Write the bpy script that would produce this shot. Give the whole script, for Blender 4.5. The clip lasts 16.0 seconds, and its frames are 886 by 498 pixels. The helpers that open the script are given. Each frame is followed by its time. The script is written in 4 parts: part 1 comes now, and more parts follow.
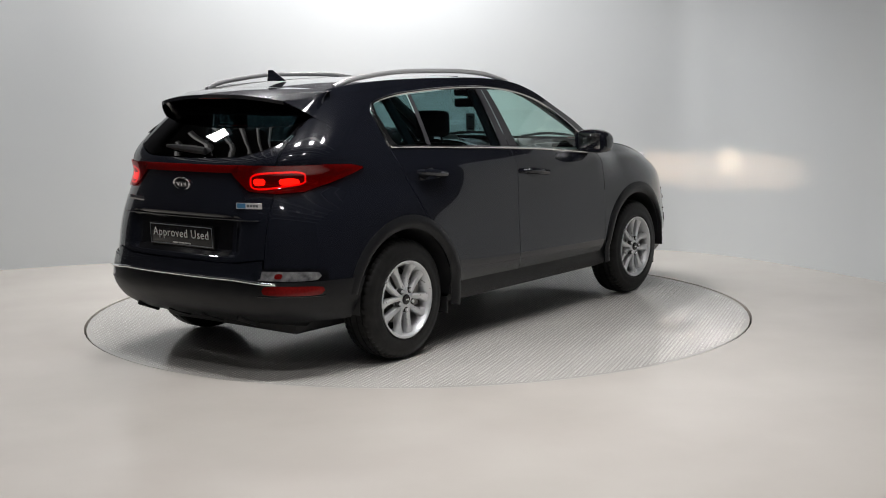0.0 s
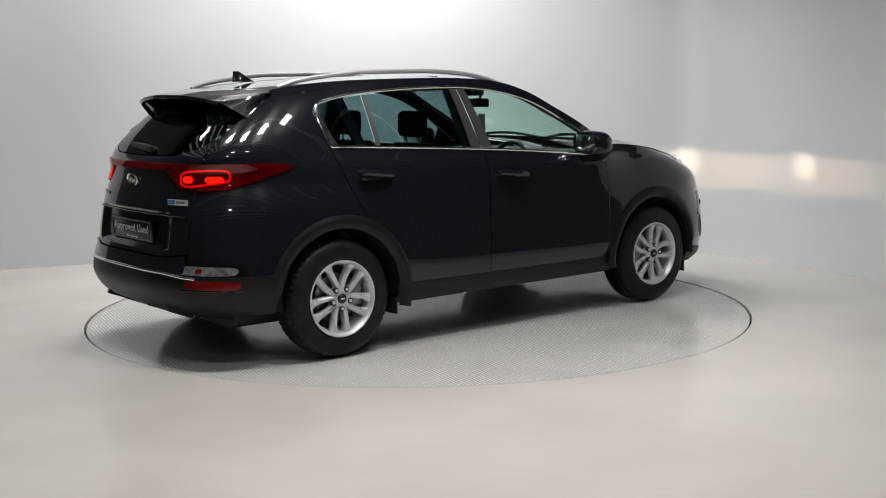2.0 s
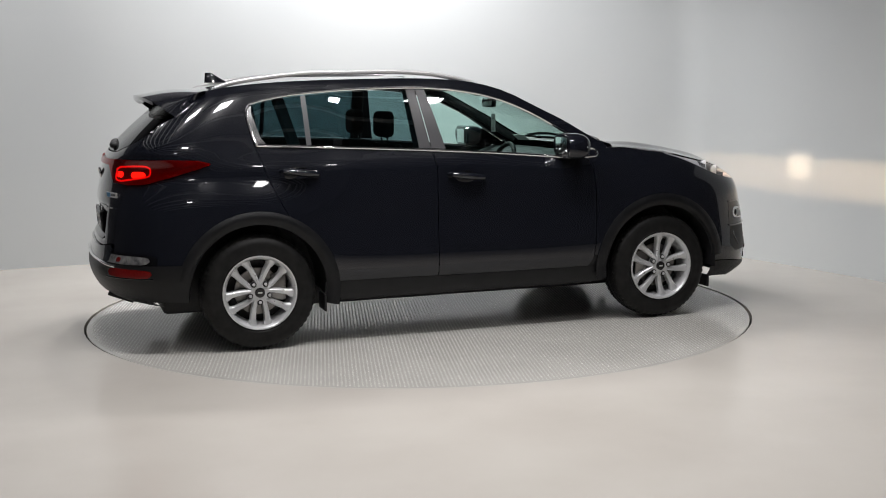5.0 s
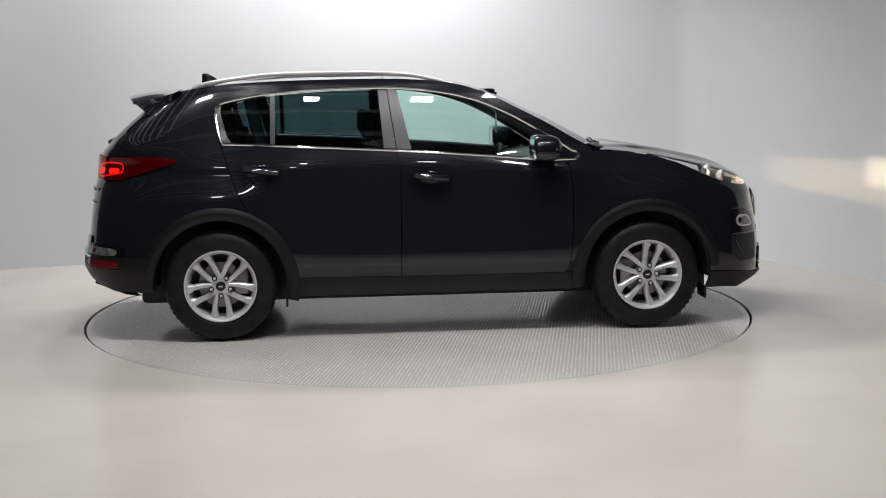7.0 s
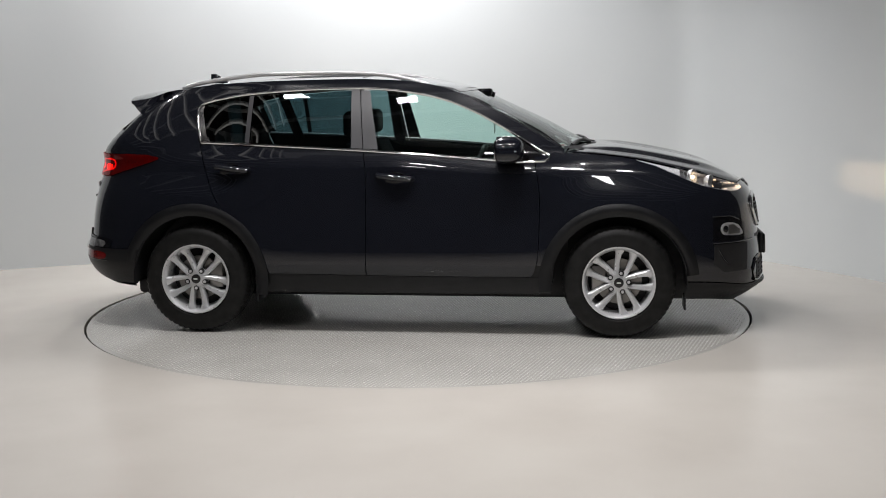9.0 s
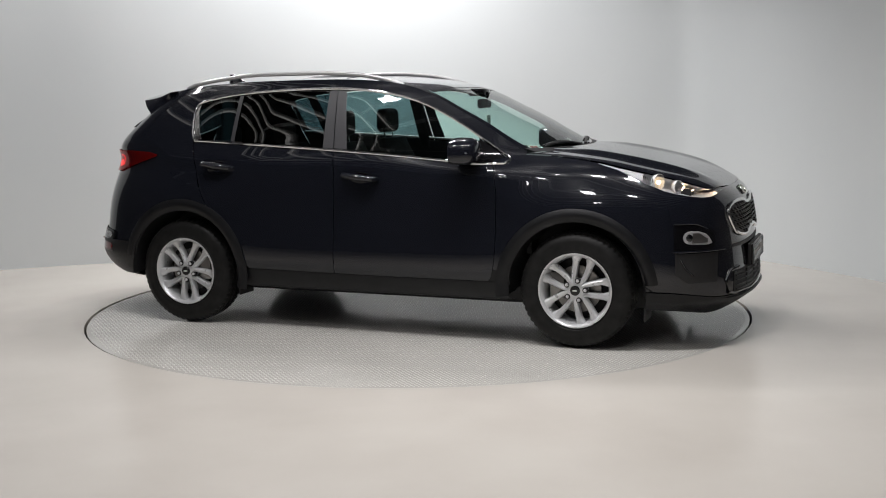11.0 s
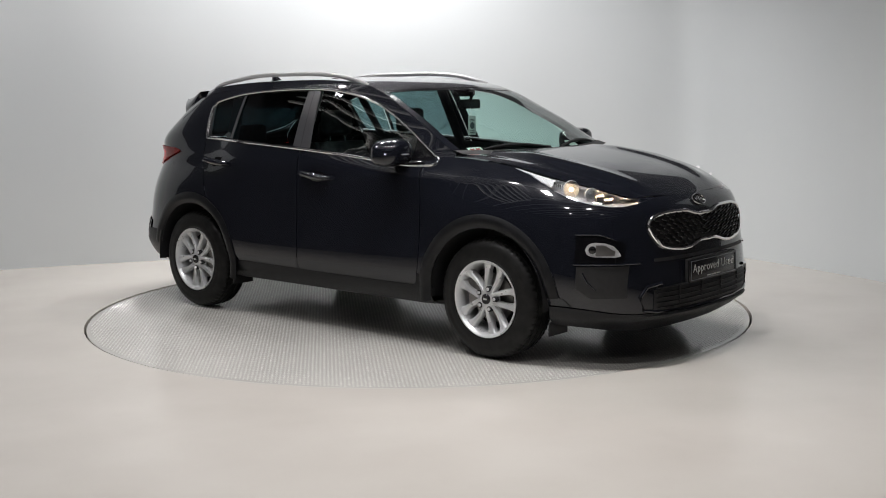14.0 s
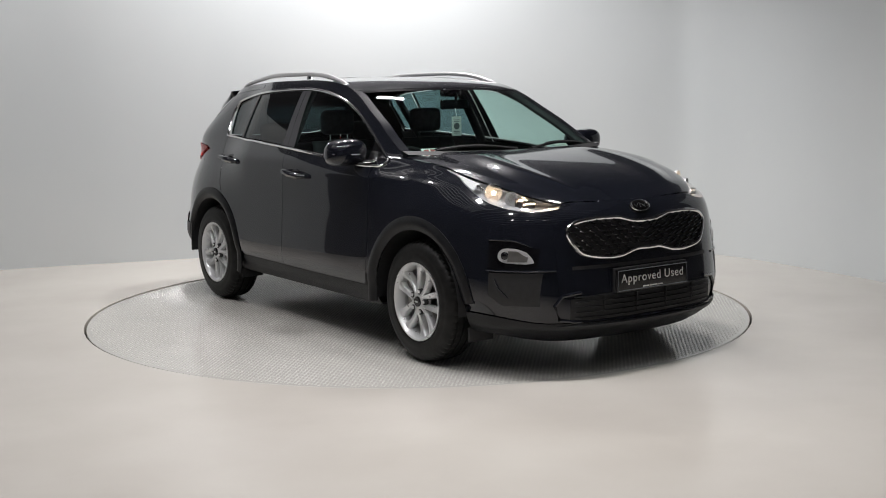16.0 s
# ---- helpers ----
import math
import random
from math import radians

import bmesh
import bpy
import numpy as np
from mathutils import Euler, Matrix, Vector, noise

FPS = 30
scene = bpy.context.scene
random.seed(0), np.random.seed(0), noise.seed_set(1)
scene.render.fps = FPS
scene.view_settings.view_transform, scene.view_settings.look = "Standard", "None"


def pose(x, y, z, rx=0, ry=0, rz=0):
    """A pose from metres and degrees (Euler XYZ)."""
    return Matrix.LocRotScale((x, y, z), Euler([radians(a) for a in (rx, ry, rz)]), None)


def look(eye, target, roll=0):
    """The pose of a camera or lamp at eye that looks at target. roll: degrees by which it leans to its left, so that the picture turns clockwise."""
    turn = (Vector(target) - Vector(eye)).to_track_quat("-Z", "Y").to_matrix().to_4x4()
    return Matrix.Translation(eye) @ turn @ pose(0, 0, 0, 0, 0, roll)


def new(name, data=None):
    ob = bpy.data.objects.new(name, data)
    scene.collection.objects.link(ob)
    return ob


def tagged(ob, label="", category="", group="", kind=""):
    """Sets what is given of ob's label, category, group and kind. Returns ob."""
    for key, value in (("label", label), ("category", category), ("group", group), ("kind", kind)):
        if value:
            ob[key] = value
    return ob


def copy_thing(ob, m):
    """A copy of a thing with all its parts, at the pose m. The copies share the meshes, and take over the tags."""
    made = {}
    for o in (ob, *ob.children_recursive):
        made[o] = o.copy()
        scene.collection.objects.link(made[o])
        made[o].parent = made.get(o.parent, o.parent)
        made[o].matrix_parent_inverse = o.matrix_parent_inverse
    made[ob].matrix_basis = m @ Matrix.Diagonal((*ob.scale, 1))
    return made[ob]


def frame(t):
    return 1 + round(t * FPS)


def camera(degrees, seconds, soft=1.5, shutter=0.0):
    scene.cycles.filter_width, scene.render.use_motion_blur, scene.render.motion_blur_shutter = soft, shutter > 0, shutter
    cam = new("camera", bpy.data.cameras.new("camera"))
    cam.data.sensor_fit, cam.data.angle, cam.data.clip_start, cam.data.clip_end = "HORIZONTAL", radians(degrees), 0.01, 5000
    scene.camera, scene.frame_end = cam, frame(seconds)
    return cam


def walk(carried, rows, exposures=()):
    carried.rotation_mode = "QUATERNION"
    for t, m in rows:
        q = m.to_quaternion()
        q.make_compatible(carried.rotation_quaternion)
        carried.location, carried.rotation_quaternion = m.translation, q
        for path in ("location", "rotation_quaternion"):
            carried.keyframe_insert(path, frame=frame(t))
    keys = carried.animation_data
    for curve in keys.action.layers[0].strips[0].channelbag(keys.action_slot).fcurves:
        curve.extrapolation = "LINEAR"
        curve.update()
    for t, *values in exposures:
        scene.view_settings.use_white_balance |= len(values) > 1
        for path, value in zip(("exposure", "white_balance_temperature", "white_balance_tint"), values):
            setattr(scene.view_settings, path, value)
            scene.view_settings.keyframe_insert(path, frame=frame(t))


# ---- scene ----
# ---- camera: fixed on a tripod, eye level, in front of the turntable ----
cam = camera(41.34, 16.0, soft=1.0)
EYE = Vector((0.0, -8.171, 1.528))
PAN, TILT, ROLL = radians(1.193), radians(-7.779), -0.740
AIM = EYE + Vector((math.sin(PAN) * math.cos(TILT), math.cos(PAN) * math.cos(TILT), math.sin(TILT)))
VIEW = look(EYE, AIM, ROLL)
walk(cam, [(0.0, VIEW), (16.0, VIEW)])

# ---- light: white LED panels under a dark studio ceiling ----
world = bpy.data.worlds.new("studio_air")
scene.world = world
world.use_nodes = True
world.node_tree.nodes["Background"].inputs[0].default_value = (0.75, 0.85, 1.0, 1)
world.node_tree.nodes["Background"].inputs[1].default_value = 0.02
scene.view_settings.exposure = 0.09
LAMP_Z = 4.35
PANELS = [(-1.5, 1.9, 56), (-0.6, 1.95, 49), (0.25, 1.95, 47), (-1.9, -1.9, 30), (-0.7, -2.4, 34), (0.5, -2.4, 27), (1.6, -2.1, 13), (-1.0, -4.5, 21), (0.8, -4.5, 15), (-3.7, 0.5, 20), (-1.8, -6.7, 11), (0.2, -6.9, 8), (2.1, -6.5, 7)]
for lx, ly, watts in PANELS:
    d = bpy.data.lights.new("panel_light", "AREA")
    d.shape, d.size, d.size_y, d.energy, d.color = "RECTANGLE", 0.36, 0.26, watts, (1.0, 0.973, 0.98)
    d.spread = radians(180 if lx < 0.2 else 112)
    lo = new("panel_light", d)
    lo.matrix_world = pose(lx, ly, LAMP_Z - 0.075)


# ---- materials ----
def mat(name, color, rough=0.5, metal=0.0, spec=0.5, coat=0.0):
    m = bpy.data.materials.new(name)
    m.use_nodes = True
    b = m.node_tree.nodes["Principled BSDF"]
    b.inputs["Base Color"].default_value = (*color, 1)
    b.inputs["Roughness"].default_value = rough
    b.inputs["Metallic"].default_value = metal
    b.inputs["Specular IOR Level"].default_value = spec
    b.inputs["Coat Weight"].default_value = coat
    b.inputs["Coat Roughness"].default_value = 0.02
    return m


def noisy(m, scale, lo, hi, socket="Base Color", detail=5.0, stretch=(1, 1, 1), bump=0.0, bscale=None, space="Object"):
    """Adds a noise-driven variation to one socket, and a fine bump."""
    t = m.node_tree
    b = t.nodes["Principled BSDF"]
    co = t.nodes.new("ShaderNodeTexCoord")
    mp = t.nodes.new("ShaderNodeMapping")
    mp.inputs["Scale"].default_value = stretch
    t.links.new(co.outputs[space], mp.inputs["Vector"])
    n = t.nodes.new("ShaderNodeTexNoise")
    n.inputs["Scale"].default_value, n.inputs["Detail"].default_value = scale, detail
    t.links.new(mp.outputs[0], n.inputs["Vector"])
    if lo is not None:
        r = t.nodes.new("ShaderNodeValToRGB")
        r.color_ramp.elements[0].position, r.color_ramp.elements[1].position = 0.3, 0.7
        for e, v in zip(r.color_ramp.elements, (lo, hi)):
            e.color = (*v, 1) if isinstance(v, tuple) else (v, v, v, 1)
        t.links.new(n.outputs["Fac"], r.inputs[0])
        t.links.new(r.outputs[0], b.inputs[socket])
    if bump:
        n2 = t.nodes.new("ShaderNodeTexNoise")
        n2.inputs["Scale"].default_value, n2.inputs["Detail"].default_value = bscale or scale * 20, 4
        t.links.new(mp.outputs[0], n2.inputs["Vector"])
        bp = t.nodes.new("ShaderNodeBump")
        bp.inputs["Strength"].default_value, bp.inputs["Distance"].default_value = bump, 0.002
        t.links.new(n2.outputs["Fac"], bp.inputs["Height"])
        t.links.new(bp.outputs[0], b.inputs["Normal"])
    return m


def clear(name, tint, gloss_rough=0.0):
    """Thin tinted glass: lets light through with a tint and mirrors by Fresnel."""
    m = bpy.data.materials.new(name)
    m.use_nodes = True
    t = m.node_tree
    t.nodes.remove(t.nodes["Principled BSDF"])
    out = t.nodes["Material Output"]
    tr, gl, mx, lw = (t.nodes.new("ShaderNode" + k) for k in ("BsdfTransparent", "BsdfGlossy", "MixShader", "LayerWeight"))
    pw, ma = t.nodes.new("ShaderNodeMath"), t.nodes.new("ShaderNodeMath")
    lw.inputs[0].default_value = 0.5
    pw.operation, ma.operation = "POWER", "MULTIPLY_ADD"
    pw.inputs[1].default_value, ma.inputs[1].default_value, ma.inputs[2].default_value = 5.0, 0.9, 0.085
    tr.inputs[0].default_value = (*tint, 1)
    gl.inputs["Roughness"].default_value = gloss_rough
    t.links.new(lw.outputs["Facing"], pw.inputs[0])
    t.links.new(pw.outputs[0], ma.inputs[0])
    t.links.new(ma.outputs[0], mx.inputs[0])
    t.links.new(tr.outputs[0], mx.inputs[1])
    t.links.new(gl.outputs[0], mx.inputs[2])
    t.links.new(mx.outputs[0], out.inputs[0])
    return m


def glow(name, color, strength):
    m = mat(name, color, 0.4)
    b = m.node_tree.nodes["Principled BSDF"]
    b.inputs["Emission Color"].default_value = (*color, 1)
    b.inputs["Emission Strength"].default_value = strength
    return m


M_WALL = noisy(mat("painted_wall", (0.68, 0.71, 0.72), 0.5), 0.6, (0.665, 0.70, 0.71), (0.705, 0.735, 0.74), bump=0.05, bscale=60)
M_FLOOR = noisy(mat("epoxy_floor", (0.62, 0.6, 0.55), 0.24), 1.1, (0.585, 0.55, 0.50), (0.655, 0.625, 0.572), bump=0.05, bscale=30)
M_DECK = noisy(mat("painted_steel_deck", (0.6, 0.59, 0.55), 0.11, 0.0, 0.7), 2.0, (0.52, 0.51, 0.475), (0.60, 0.59, 0.55))
M_TREAD = noisy(mat("painted_tread", (0.6, 0.59, 0.55), 0.10, 0.0, 0.7), 40, 0.18, 0.30, "Roughness")
M_RIB = noisy(mat("pale_steel_rib", (0.6, 0.6, 0.6), 0.5), 3, (0.5, 0.5, 0.5), (0.65, 0.65, 0.65))
M_GAP = mat("dark_gap", (0.02, 0.02, 0.02), 0.8)
# near-black colour stands in for the unlit studio outside the view
M_DARK = noisy(mat("dark_as_unlit", (0.04, 0.04, 0.045), 0.7), 1.0, (0.03, 0.03, 0.034), (0.05, 0.05, 0.055))
M_PAINT = noisy(mat("black_pearl_paint", (0.006, 0.007, 0.011), 0.22, 0.0, 0.1, 1.0), 900, (0.0056, 0.0064, 0.0098), (0.0110, 0.0126, 0.0184))
M_CLAD = noisy(mat("grey_black_plastic", (0.010, 0.010, 0.011), 0.42, 0.0, 0.32), 9, (0.004, 0.0043, 0.0052), (0.0085, 0.009, 0.0105), bump=0.25, bscale=900)
M_BLACK = mat("gloss_black_plastic", (0.005, 0.005, 0.006), 0.12)
M_LAMPBACK = mat("lamp_reflector", (0.6, 0.6, 0.61), 0.2, 0.0)
# dark and bright blotches stand in for mixed reflections in the chrome
M_MOTTLED = noisy(mat("mottled_reflector", (0.3, 0.3, 0.3), 0.15, 0.3), 22, (0.06, 0.06, 0.065), (0.42, 0.41, 0.41))
M_REFLECT = noisy(mat("bright_reflector", (0.85, 0.85, 0.85), 0.2, 0.0), 50, 0.12, 0.3, "Roughness")
M_MATT = noisy(mat("matt_black_plastic", (0.012, 0.012, 0.013), 0.55), 40, (0.010, 0.010, 0.011), (0.016, 0.016, 0.017))
M_PILLAR = mat("satin_pillar_film", (0.05, 0.05, 0.055), 0.35)
M_CHROME = noisy(mat("chrome", (0.82, 0.82, 0.82), 0.12, 1.0), 30, 0.08, 0.18, "Roughness")
M_SATIN = noisy(mat("satin_aluminium", (0.74, 0.74, 0.75), 0.36, 0.6), 60, 0.28, 0.42, "Roughness")
M_ALLOY = noisy(mat("silver_alloy_paint", (0.68, 0.69, 0.70), 0.30, 0.45), 30, 0.26, 0.4, "Roughness")
M_TYRE = noisy(mat("tyre_rubber", (0.01, 0.01, 0.01), 0.48, 0.0, 0.22), 18, (0.007, 0.007, 0.007), (0.016, 0.016, 0.0155), bump=0.2, bscale=250)
M_DISC = noisy(mat("brake_steel", (0.3, 0.29, 0.28), 0.4, 1.0), 30, 0.3, 0.5, "Roughness")
M_GLASS = clear("green_tinted_glass", (0.77, 0.94, 0.90))
M_PRIVACY = clear("privacy_glass", (0.17, 0.26, 0.28))
M_REARGLASS = clear("dark_rear_glass", (0.03, 0.045, 0.05))
# faint glow of the bars added for striped reflections
M_STRIPE = glow("glowing_stripe", (1.0, 0.98, 0.96), 0.8)
M_LENS = clear("clear_lens", (0.95, 0.96, 0.97))
M_RED = noisy(mat("red_lamp_plastic", (0.16, 0.006, 0.006), 0.12, 0, 0.5, 0.4), 80, (0.12, 0.005, 0.005), (0.2, 0.008, 0.007))
M_REDLENS = clear("red_lens", (0.75, 0.05, 0.04))
M_GLOWRED = glow("lit_red_lamp", (1.0, 0.03, 0.02), 0.7)
M_GLOWHOT = glow("hot_red_bulb", (1.0, 0.08, 0.04), 3.5)
M_BEAM = glow("headlamp_filament", (1.0, 0.70, 0.44), 95000.0)
M_CORE = glow("headlamp_arc", (1.0, 0.76, 0.54), 2400000.0)
M_WARM = glow("lit_side_bulb", (1.0, 0.74, 0.46), 5.0)
M_SEAT = noisy(mat("dark_cloth", (0.02, 0.02, 0.022), 0.85), 30, (0.03, 0.03, 0.033), (0.055, 0.055, 0.06), bump=0.3, bscale=400)
M_TRIM = noisy(mat("grey_dash_plastic", (0.03, 0.031, 0.033), 0.6), 25, (0.025, 0.026, 0.028), (0.04, 0.041, 0.043), bump=0.2, bscale=500)
M_LINER = mat("pale_headlining", (0.35, 0.35, 0.34), 0.9)
M_WHITE = mat("white_card", (0.75, 0.77, 0.74), 0.5)
M_INK = mat("grey_ink", (0.12, 0.13, 0.14), 0.5)
M_LETTER = mat("pale_letters", (0.62, 0.62, 0.6), 0.4)
M_PLATE = mat("black_plate", (0.01, 0.01, 0.011), 0.25)
M_BLUE = mat("blue_badge", (0.06, 0.2, 0.36), 0.3)
M_REDINK = mat("red_ink", (0.4, 0.05, 0.05), 0.5)
M_HOUSING = mat("lamp_housing", (0.5, 0.5, 0.5), 0.4)


# ---- small mesh helpers ----
def mesh_ob(name, bm, material, smooth=True):
    me = bpy.data.meshes.new(name)
    bmesh.ops.recalc_face_normals(bm, faces=bm.faces)
    bm.to_mesh(me)
    bm.free()
    for m in material if isinstance(material, (list, tuple)) else [material]:
        me.materials.append(m)
    if smooth:
        for p in me.polygons:
            p.use_smooth = True
        me.set_sharp_from_angle(angle=radians(38))
    return new(name, me)


def part(name, bm, material, parent, label="", smooth=True):
    ob = mesh_ob(name, bm, material, smooth)
    ob.parent = parent
    if label:
        tagged(ob, label)
    return ob


def add_grid(bm, fn, nu, nv, closed_u=False):
    """A quad sheet; fn(i / nu, j / nv) gives a place."""
    rows = [[bm.verts.new(fn(i / nu, j / nv)) for j in range(nv + 1)] for i in range(nu if closed_u else nu + 1)]
    for i in range(nu):
        a, b = rows[i], rows[(i + 1) % len(rows)]
        for j in range(nv):
            bm.faces.new((a[j], b[j], b[j + 1], a[j + 1]))
    return rows


def sheet(fn, nu, nv, thick=0.0):
    bm = bmesh.new()
    add_grid(bm, fn, nu, nv)
    bmesh.ops.remove_doubles(bm, verts=bm.verts, dist=1e-5)
    if thick:
        bmesh.ops.recalc_face_normals(bm, faces=bm.faces)
        bmesh.ops.solidify(bm, geom=bm.faces[:], thickness=thick)
    return bm


def box(sx, sy, sz, at=(0, 0, 0), bevel=0.0, seg=2, bm=None, m=None):
    own = bm or bmesh.new()
    r = bmesh.ops.create_cube(own, size=1.0, matrix=Matrix.Translation(at) @ (m or Matrix()) @ Matrix.Diagonal((sx, sy, sz, 1)))
    if bevel:
        es = list({e for v in r["verts"] for e in v.link_edges})
        bmesh.ops.bevel(own, geom=es, offset=bevel, segments=seg, affect="EDGES", profile=0.5)
    return own


def lathe(profile, seg=48, axis="y", bm=None, at=(0, 0, 0)):
    """Turns (radius, along) pairs round an axis."""
    own = bm or bmesh.new()

    def fn(u, v):
        k = v * (len(profile) - 1)
        r, a = profile[int(round(k))]
        c, s = math.cos(u * 2 * math.pi) * r, math.sin(u * 2 * math.pi) * r
        p = {"y": (c, a, s), "z": (c, s, a), "x": (a, c, s)}[axis]
        return Vector(p) + Vector(at)
    add_grid(own, fn, seg, len(profile) - 1, True)
    bmesh.ops.remove_doubles(own, verts=own.verts, dist=1e-6)
    return own


def tube(points, radius, seg=10, bm=None, closed=False, flat=1.0, up=Vector((0, 0, 1)), caps=True):
    """A round or flattened bar along a line of places."""
    own = bm or bmesh.new()
    pts = [Vector(p) for p in points]
    n = len(pts)
    rings = []
    for i, p in enumerate(pts):
        a = pts[i - 1] if i or closed else p
        b = pts[(i + 1) % n] if i < n - 1 or closed else p
        d = (b - a).normalized()
        s = d.cross(up)
        s = s.normalized() if s.length > 1e-4 else Vector((1, 0, 0))
        w = s.cross(d).normalized()
        r = radius[i] if isinstance(radius, (list, tuple)) else radius
        rings.append([own.verts.new(p + s * r * math.cos(2 * math.pi * k / seg) + w * r * flat * math.sin(2 * math.pi * k / seg)) for k in range(seg)])
    for i in range(n if closed else n - 1):
        a, b = rings[i], rings[(i + 1) % n]
        for k in range(seg):
            own.faces.new((a[k], a[(k + 1) % seg], b[(k + 1) % seg], b[k]))
    if caps and not closed:
        own.faces.new(rings[0]), own.faces.new(rings[-1])
    return own


def curve1(pairs):
    """A smooth function through (x, value) pairs (monotone cubic)."""
    xs, ys = np.array([a for a, _ in pairs], float), np.array([b for _, b in pairs], float)
    h, d = np.diff(xs), np.diff(ys) / np.diff(xs)
    m = np.concatenate([[d[0]], (d[1:] + d[:-1]) / 2, [d[-1]]])
    for i in range(1, len(d)):
        if d[i - 1] * d[i] <= 0:
            m[i] = 0
        else:
            m[i] = (h[i - 1] + h[i]) * 3 / ((2 * h[i] + h[i - 1]) / d[i - 1] + (h[i] + 2 * h[i - 1]) / d[i])

    def f(x):
        x = min(max(x, xs[0]), xs[-1])
        i = min(max(int(np.searchsorted(xs, x)) - 1, 0), len(d) - 1)
        t = (x - xs[i]) / h[i]
        return float((2 * t**3 - 3 * t * t + 1) * ys[i] + (t**3 - 2 * t * t + t) * h[i] * m[i] + (3 * t * t - 2 * t**3) * ys[i + 1] + (t**3 - t * t) * h[i] * m[i + 1])
    return f


def line1(pairs):
    xs, ys = [a for a, _ in pairs], [b for _, b in pairs]
    return lambda x: float(np.interp(x, xs, ys))


def smooth01(a, b, x):
    t = min(max((x - a) / (b - a), 0.0), 1.0)
    return t * t * (3 - 2 * t)


def lettering(name, text, size, material, parent, m, depth=0.001, spacing=1.0, align="CENTER"):
    cu = bpy.data.curves.new(name, "FONT")
    cu.body, cu.size, cu.extrude, cu.align_x, cu.align_y, cu.space_character = text, size, depth, align, "CENTER", spacing
    tmp = new(name + "_outline", cu)
    me = bpy.data.meshes.new_from_object(tmp.evaluated_get(bpy.context.evaluated_depsgraph_get()))
    bpy.data.objects.remove(tmp)
    me.name = name
    me.materials.clear()
    me.materials.append(material)
    ob = new(name, me)
    ob.parent, ob.matrix_basis = parent, m
    return ob


# ---- studio ----
WALL_PLAN = [(-5.2, -9.5), (-7.0, -7.0), (-7.2, -3.0), (-6.6, 0.0), (-5.2, 1.35), (-3.65, 2.11), (-2.77, 2.42), (-1.5, 2.78), (0.0, 3.0), (1.3, 2.98), (2.27, 2.7), (2.63, 2.43), (2.9, 2.1), (3.16, 1.64), (3.44, 1.06), (3.6, 0.68), (4.1, -0.8), (4.7, -3.0), (4.9, -6.5), (4.2, -9.5)]


def spline2(pts, n):
    """A Catmull-Rom line through points in the plan."""
    out = []
    P = [Vector(p) for p in pts]
    P = [P[0] * 2 - P[1]] + P + [P[-1] * 2 - P[-2]]
    for i in range(1, len(P) - 2):
        for k in range(n):
            t = k / n
            out.append(0.5 * (2 * P[i] + (P[i + 1] - P[i - 1]) * t + (2 * P[i - 1] - 5 * P[i] + 4 * P[i + 1] - P[i + 2]) * t * t + (3 * P[i] - P[i - 1] - 3 * P[i + 1] + P[i + 2]) * t**3))
    out.append(P[-2])
    return out


def curved_wall(name, line, material, label, z0=0.0, z1=4.6):
    bm = bmesh.new()
    rings = []
    for i, p in enumerate(line):
        d = (line[min(i + 1, len(line) - 1)] - line[max(i - 1, 0)]).normalized()
        nrm = Vector((-d.y, d.x))
        q = p + nrm * 0.15
        rings.append([bm.verts.new((a.x, a.y, z)) for a, z in ((p, z0), (p, z1), (q, z1), (q, z0))])
    for a, b in zip(rings, rings[1:]):
        for k in range(4):
            bm.faces.new((a[k], b[k], b[(k + 1) % 4], a[(k + 1) % 4]))
    bm.faces.new(rings[0]), bm.faces.new(rings[-1])
    tagged(mesh_ob(name, bm, material), label, "wall", kind="structure")


